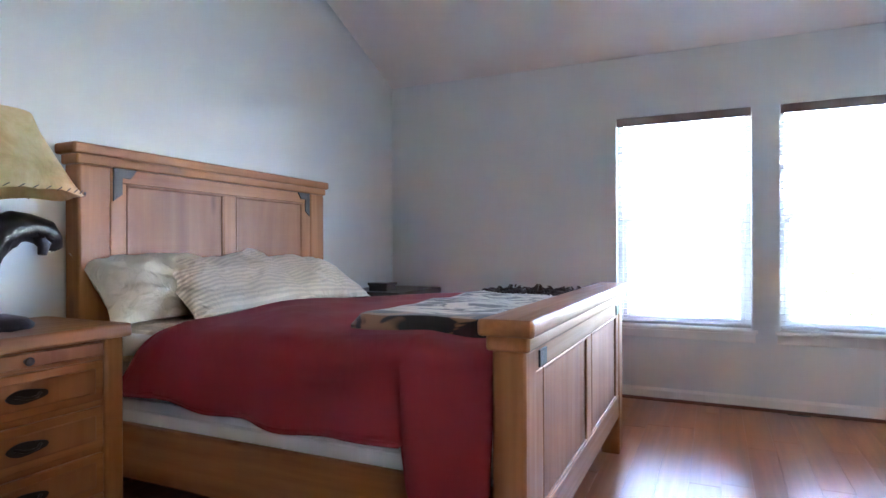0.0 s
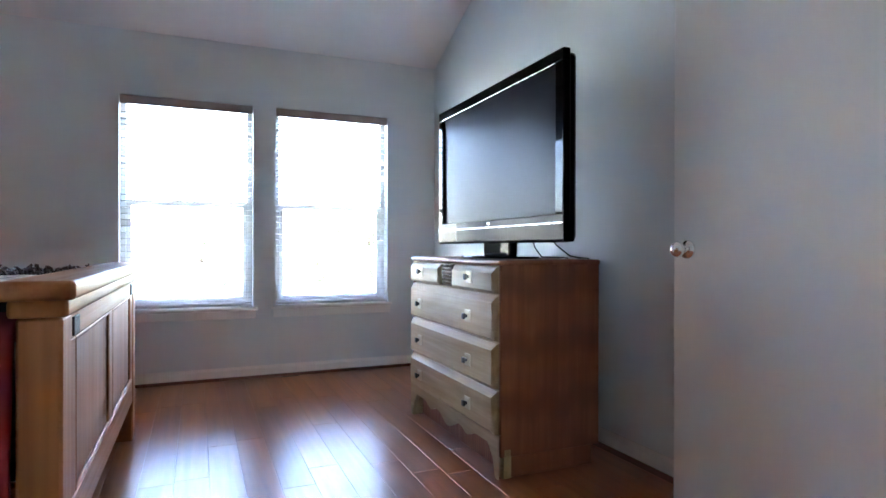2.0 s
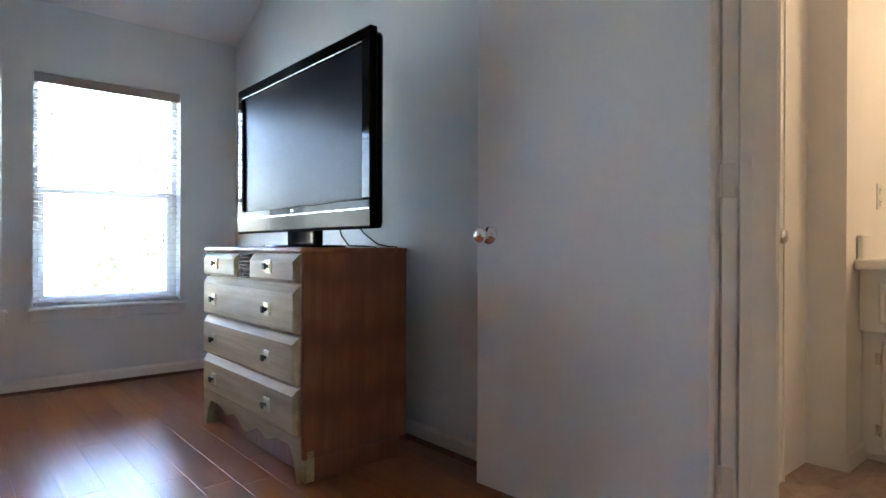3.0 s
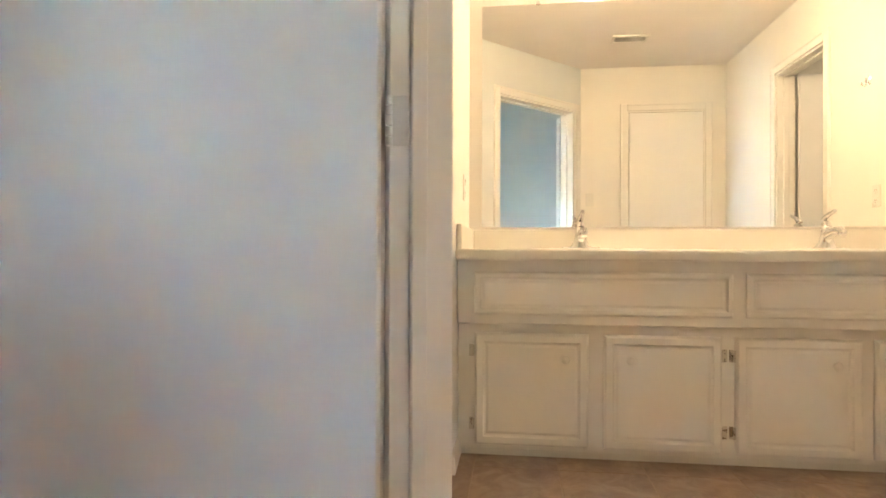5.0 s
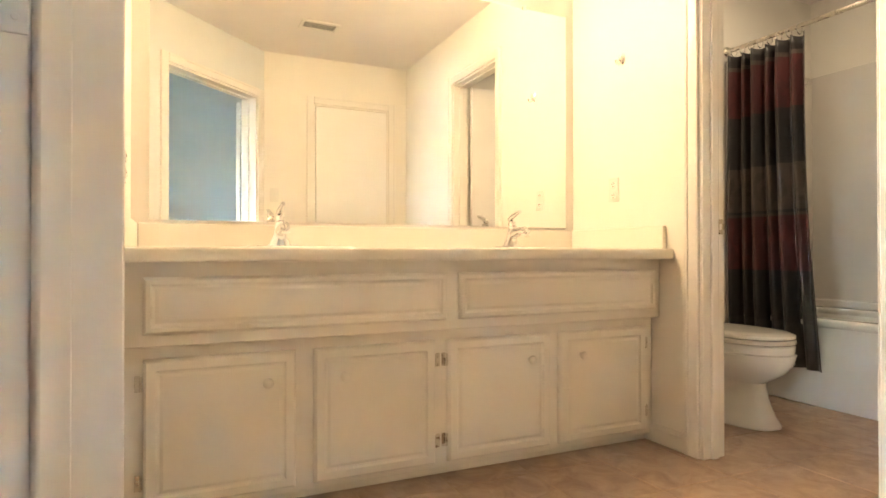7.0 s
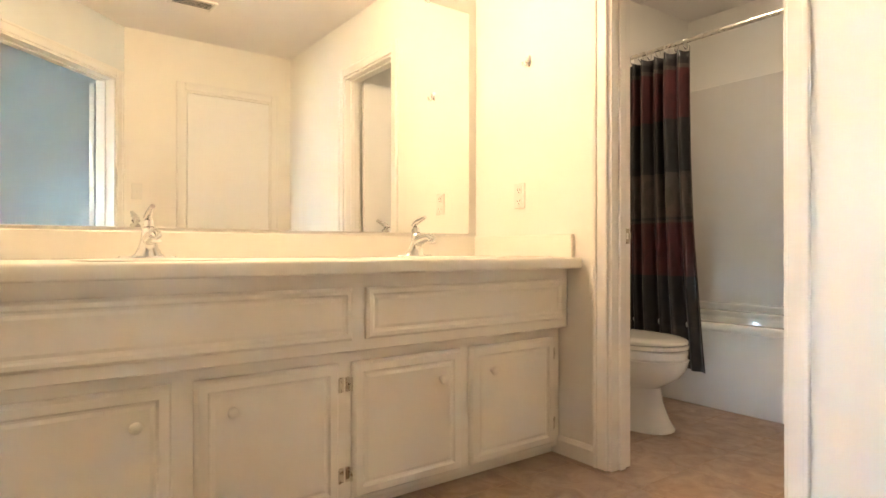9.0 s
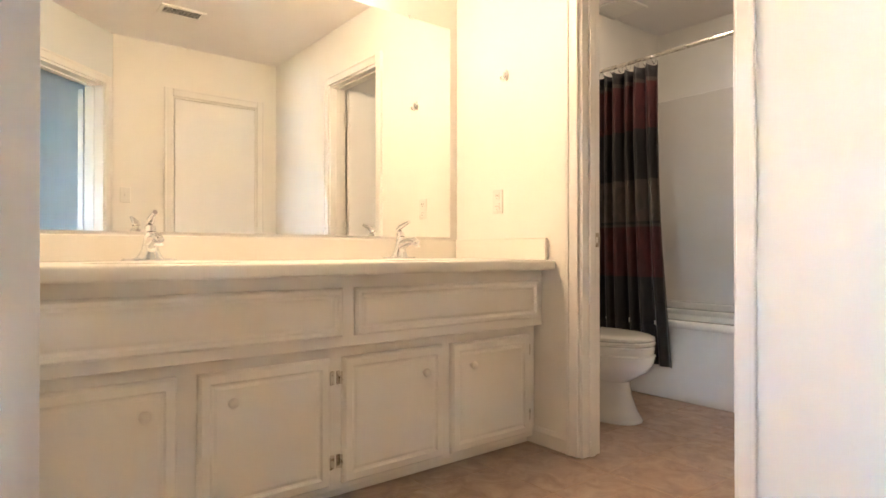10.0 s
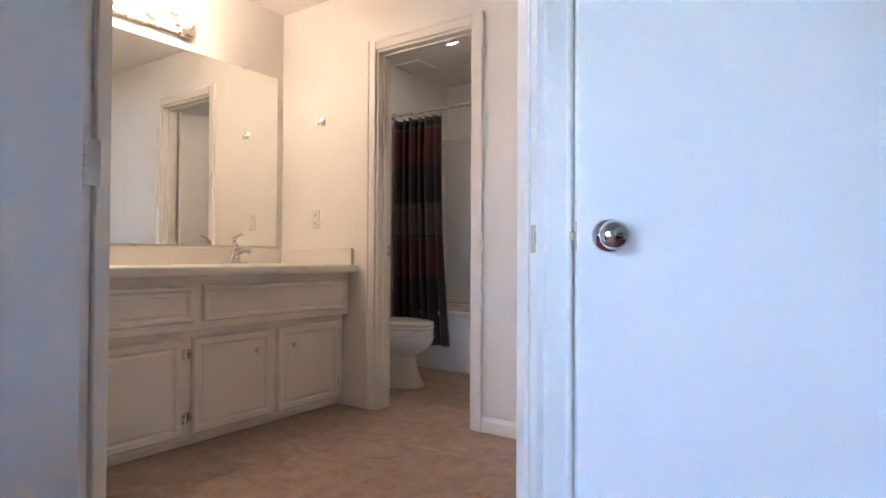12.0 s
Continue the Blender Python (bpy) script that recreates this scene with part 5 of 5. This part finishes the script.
hi = [(TXW + 0.095, TYS + 0.085), (TXE - 0.095, TYS + 0.085), (TXE - 0.095, TY0 - 0.08), (TXW + 0.095, TY0 - 0.08)]
a = [bm.verts.new((x, y, 0.10)) for x, y in lo]
b = [bm.verts.new((x, y, TZ - 0.01)) for x, y in hi]
bm.faces.new(a)
for i in range(4):
    bm.faces.new((a[i], a[(i + 1) % 4], b[(i + 1) % 4], b[i]))
part("basin", bm, PORC, tub)
SURR = paint("glossy_tile", (0.76, 0.74, 0.71), 0.16, 30, 0.03, 0.02, 0.3)
STOP = 1.96
solid("surround_back", boxes(((TXW + 0.014, TYS + 0.001, TZ), (TXE - 0.014, TYS + 0.012, STOP), 0.003), ((TXW + 0.014, TYS + 0.012, TZ), (TXE - 0.014, TYS + 0.05, TZ + 0.05), 0.012)), SURR, "glossy white tub surround panel", "panel")
solid("surround_end", boxes(((TXE - 0.012, TYS + 0.001, TZ), (TXE - 0.001, TY0 + 0.05, STOP), 0.003)), SURR, "glossy white tub surround end panel", "panel")
shower = thing("shower_fixture", pose(TXE - 0.012, -2.13, 1.86), "chrome shower head on the tub's end wall", "shower")
part("arm", tube([(0, 0, 0.05), (-0.06, 0, 0.055), (-0.12, 0, 0.035), (-0.15, 0, 0.005)], 0.009, 10), CHROME, shower)
hd = part("head", lathe([(0.0005, 0), (0.012, 0.002), (0.014, 0.02), (0.034, 0.045), (0.036, 0.055), (0.0005, 0.056)], 20), CHROME, shower)
hd.matrix_local = pose(-0.145, 0, 0.012, 0, 215)
part("flange", boxes(((-0.006, -0.028, 0.022), (0.0, 0.028, 0.078), 0.003)), CHROME, shower)
sd = thing("soap_dish", pose(3.60, TYS + 0.012, 0.98), "white ceramic soap dish on the tub wall", "soap dish")
part("tray", boxes(((-0.075, 0, 0), (0.075, 0.07, 0.022), 0.008)), PORC, sd)
part("backplate", boxes(((-0.08, 0, -0.02), (0.08, 0.012, 0.09), 0.006)), PORC, sd)

CURT, n_, l_, p_ = nodes_of("banded_curtain")
tc_, sep = n_.new("ShaderNodeTexCoord"), n_.new("ShaderNodeSeparateXYZ")
l_.new(tc_.outputs["Object"], sep.inputs[0])
mr = n_.new("ShaderNodeMapRange")
mr.inputs["From Min"].default_value, mr.inputs["From Max"].default_value = 0.0, 2.1
l_.new(sep.outputs["Z"], mr.inputs["Value"])
WINE, COAL, TAUPE, HEM = (0.060, 0.0085, 0.011), (0.009, 0.008, 0.010), (0.065, 0.052, 0.044), (0.020, 0.017, 0.019)
r_ = n_.new("ShaderNodeValToRGB")
r_.color_ramp.interpolation = "CONSTANT"
bands = [(0.0, HEM), (0.43, COAL), (0.71, WINE), (1.015, TAUPE), (1.03, HEM), (1.045, TAUPE), (1.30, COAL), (1.60, WINE), (1.88, TAUPE), (1.905, COAL)]
while len(r_.color_ramp.elements) < len(bands):
    r_.color_ramp.elements.new(0.5)
for e, (z, c) in zip(r_.color_ramp.elements, bands):
    e.position, e.color = z / 2.1, (*c, 1)
l_.new(mr.outputs[0], r_.inputs["Fac"])
v_ = coords(n_, l_, (9, 9, 5), False)
wv = ramp(n_, l_, tex_noise(n_, l_, v_, 1.3, 2, 0.5, 1.5), [(0.46, (0.5, 0.5, 0.5)), (0.54, (1.0, 0.98, 0.95))])
l_.new(mixed(n_, l_, r_.outputs["Color"], wv, 0.6, "MULTIPLY"), p_.inputs["Base Color"])
p_.inputs["Roughness"].default_value, p_.inputs["Sheen Weight"].default_value = 0.42, 0.2
bump(n_, l_, p_, tex_noise(n_, l_, coords(n_, l_), 300, 2), 0.2, 0.001)
curtain = thing("shower_curtain", pose(0, 0, 0), "dark wine and black banded shower curtain, drawn aside", "shower curtain")
bm = bmesh.new()
NU, NV = 110, 40
grid = []
for j in range(NV + 1):
    z = 1.995 - 1.80 * j / NV
    low = j / NV
    row = []
    for i in range(NU + 1):
        a = i / NU
        x = TXE - 0.03 - a * (0.455 + 0.095 * low ** 1.6)
        amp = (0.032 - 0.008 * low) * (0.35 + 0.65 * min(1, (1 - a) * 3 + 0.35))
        y = -1.713 + amp * math.sin(a * 38 + 0.8 * math.sin(3 * low)) + 0.014 * math.sin(a * 19 + 2.0 * low) + 0.010 * noise.noise(Vector((a * 9, low * 3, 0)))
        dip = 0.018 * (0.5 - 0.5 * math.cos(a * 38)) * max(0, 1 - low * 14)
        row.append(bm.verts.new((x, y, z - dip)))
    grid.append(row)
for j in range(NV):
    for i in range(NU):
        bm.faces.new((grid[j][i], grid[j][i + 1], grid[j + 1][i + 1], grid[j + 1][i]))
c = part("cloth", bm, CURT, curtain, "", False)
c.data.shade_smooth()
mod = c.modifiers.new("thickness", "SOLIDIFY")
mod.thickness = 0.0015
for i in range(8):
    x = TXE - 0.05 - 0.058 * i
    tor = [(x, -1.713 + 0.023 * math.cos(t), 2.012 + 0.028 * math.sin(t)) for t in [2 * math.pi * k / 14 for k in range(15)]]
    part("ring", tube(tor, 0.0025, 6), CHROME, curtain)
rod = thing("curtain_rod", pose(0, 0, 0), "chrome shower curtain rod across the tub", "curtain rod")
part("bar", tube([(TXW + 0.002, -1.713, 2.028), (TXE - 0.002, -1.713, 2.028)], 0.0125, 14), NICKEL, rod)
for x, r in ((TXW + 0.001, 90), (TXE - 0.001, -90)):
    fl = part("flange", lathe([(0.0005, 0), (0.03, 0), (0.03, 0.006), (0.018, 0.012), (0.0005, 0.013)], 18), NICKEL, rod)
    fl.matrix_local = pose(x, -1.713, 2.028, 0, r)

# ---- floor pieces ----
PLANK = wood("laminate_plank", (0.47, 0.145, 0.046), (0.35, 0.098, 0.031), "Y", 0.278, 0.7, 0.0, 0.0, 0.14, 0.45, 0.0)
PLANK.node_tree.nodes["Principled BSDF"].inputs["Specular IOR Level"].default_value = 0.75
TILE, n_, l_, p_ = nodes_of("mottled_tile")
v_ = coords(n_, l_)
l_.new(ramp(n_, l_, tex_noise(n_, l_, v_, 9, 6, 0.65, 0.8), [(0.3, (0.28, 0.195, 0.148)), (0.5, (0.38, 0.280, 0.218)), (0.7, (0.48, 0.375, 0.305))]), p_.inputs["Base Color"])
l_.new(ramp(n_, l_, tex_noise(n_, l_, v_, 20, 4), [(0.3, (0.30, 0.30, 0.30)), (0.7, (0.45, 0.45, 0.45))]), p_.inputs["Roughness"])
bump(n_, l_, p_, tex_noise(n_, l_, v_, 60, 4), 0.12, 0.002)


def piece(name, x0, x1, y0, y1, top, thick, chamfer, material, parent, cut_side, shared):
    """A plank or tile; cut along the line between the two floors where it crosses it."""
    corners = [Vector((x, y, 0)) for x in (x0, x1) for y in (y0, y1)]
    side = [(c - EDGE).dot(BACK) * cut_side for c in corners]
    if max(side) < 0.004:
        return None
    w, d = x1 - x0, y1 - y0
    key = (name, round(w, 4), round(d, 4))
    me = shared.get(key)
    if me is None or min(side) < 0:
        bm = bmesh.new()
        c = chamfer
        lo = [bm.verts.new(p) for p in ((0, 0, -thick), (w, 0, -thick), (w, d, -thick), (0, d, -thick))]
        md = [bm.verts.new(p) for p in ((0, 0, -c), (w, 0, -c), (w, d, -c), (0, d, -c))]
        hi = [bm.verts.new(p) for p in ((c, c, 0), (w - c, c, 0), (w - c, d - c, 0), (c, d - c, 0))]
        bm.faces.new(hi)
        for a, b in ((lo, md), (md, hi)):
            for i in range(4):
                bm.faces.new((a[i], a[(i + 1) % 4], b[(i + 1) % 4], b[i]))
        if min(side) < 0:
            bmesh.ops.bisect_plane(bm, geom=bm.verts[:] + bm.edges[:] + bm.faces[:], plane_co=EDGE - Vector((x0, y0, 0)), plane_no=BACK * cut_side, clear_inner=True)
        me = finish(bm, name, material)
        if min(side) >= 0:
            shared[key] = me
    ob = new(name, me)
    ob.parent = parent
    ob.matrix_local = pose(x0, y0, top)
    return ob


shared = {}
rnd = random.Random(11)
PW, PL, k = 0.127, 1.21, 0
x = XW + 0.003
while x < XE - 0.02:
    y = YS - 0.9 - rnd.random() * PL
    x1 = min(x + PW, XE - 0.002)
    while y < YN - 0.02:
        y1 = min(y + PL, YN - 0.002)
        ya = max(y, 0.34 if not 0.3 < x < 1.75 else -0.9)
        if y1 - ya > 0.05:
            piece("plank", x + 0.0002, x1 - 0.0002, ya + 0.0002, y1 - 0.0002, 0.0, 0.009, 0.0011, PLANK, FLOOR, -1, shared)
        y += PL
    x += PW
S = 0.32
i0 = math.floor((BXW - 3.585) / S)
for i in range(i0, 4):
    for j in range(-6, 5):
        x0, y0 = 3.585 + S * i, 0.13 + S * j
        x1, y1 = min(x0 + S, TXE), min(y0 + S, CY)
        y0 = max(y0, -1.76)
        if x1 - x0 < 0.03 or y1 - y0 < 0.03 or x0 > TXE:
            continue
        piece("tile", x0 + 0.0018, x1 - 0.0018, y0 + 0.0018, y1 - 0.0018, 0.0 - 0.001 * rnd.random(), 0.006, 0.0022, TILE, TILES, 1, shared)
TH = (Vector((HX, HY, 0)) + Vector((SX, SY, 0))) / 2 + 0.05 * BACK
solid("threshold", prism([(-0.03, 0.0), (0.03, 0.0), (0.022, 0.008), (-0.022, 0.008)], DW - 0.05, "x", -DW / 2 + 0.025), HONEY_R, "low wooden threshold strip in the bathroom doorway", "threshold", m=pose(TH.x, TH.y, 0, 0, 0, AANG))
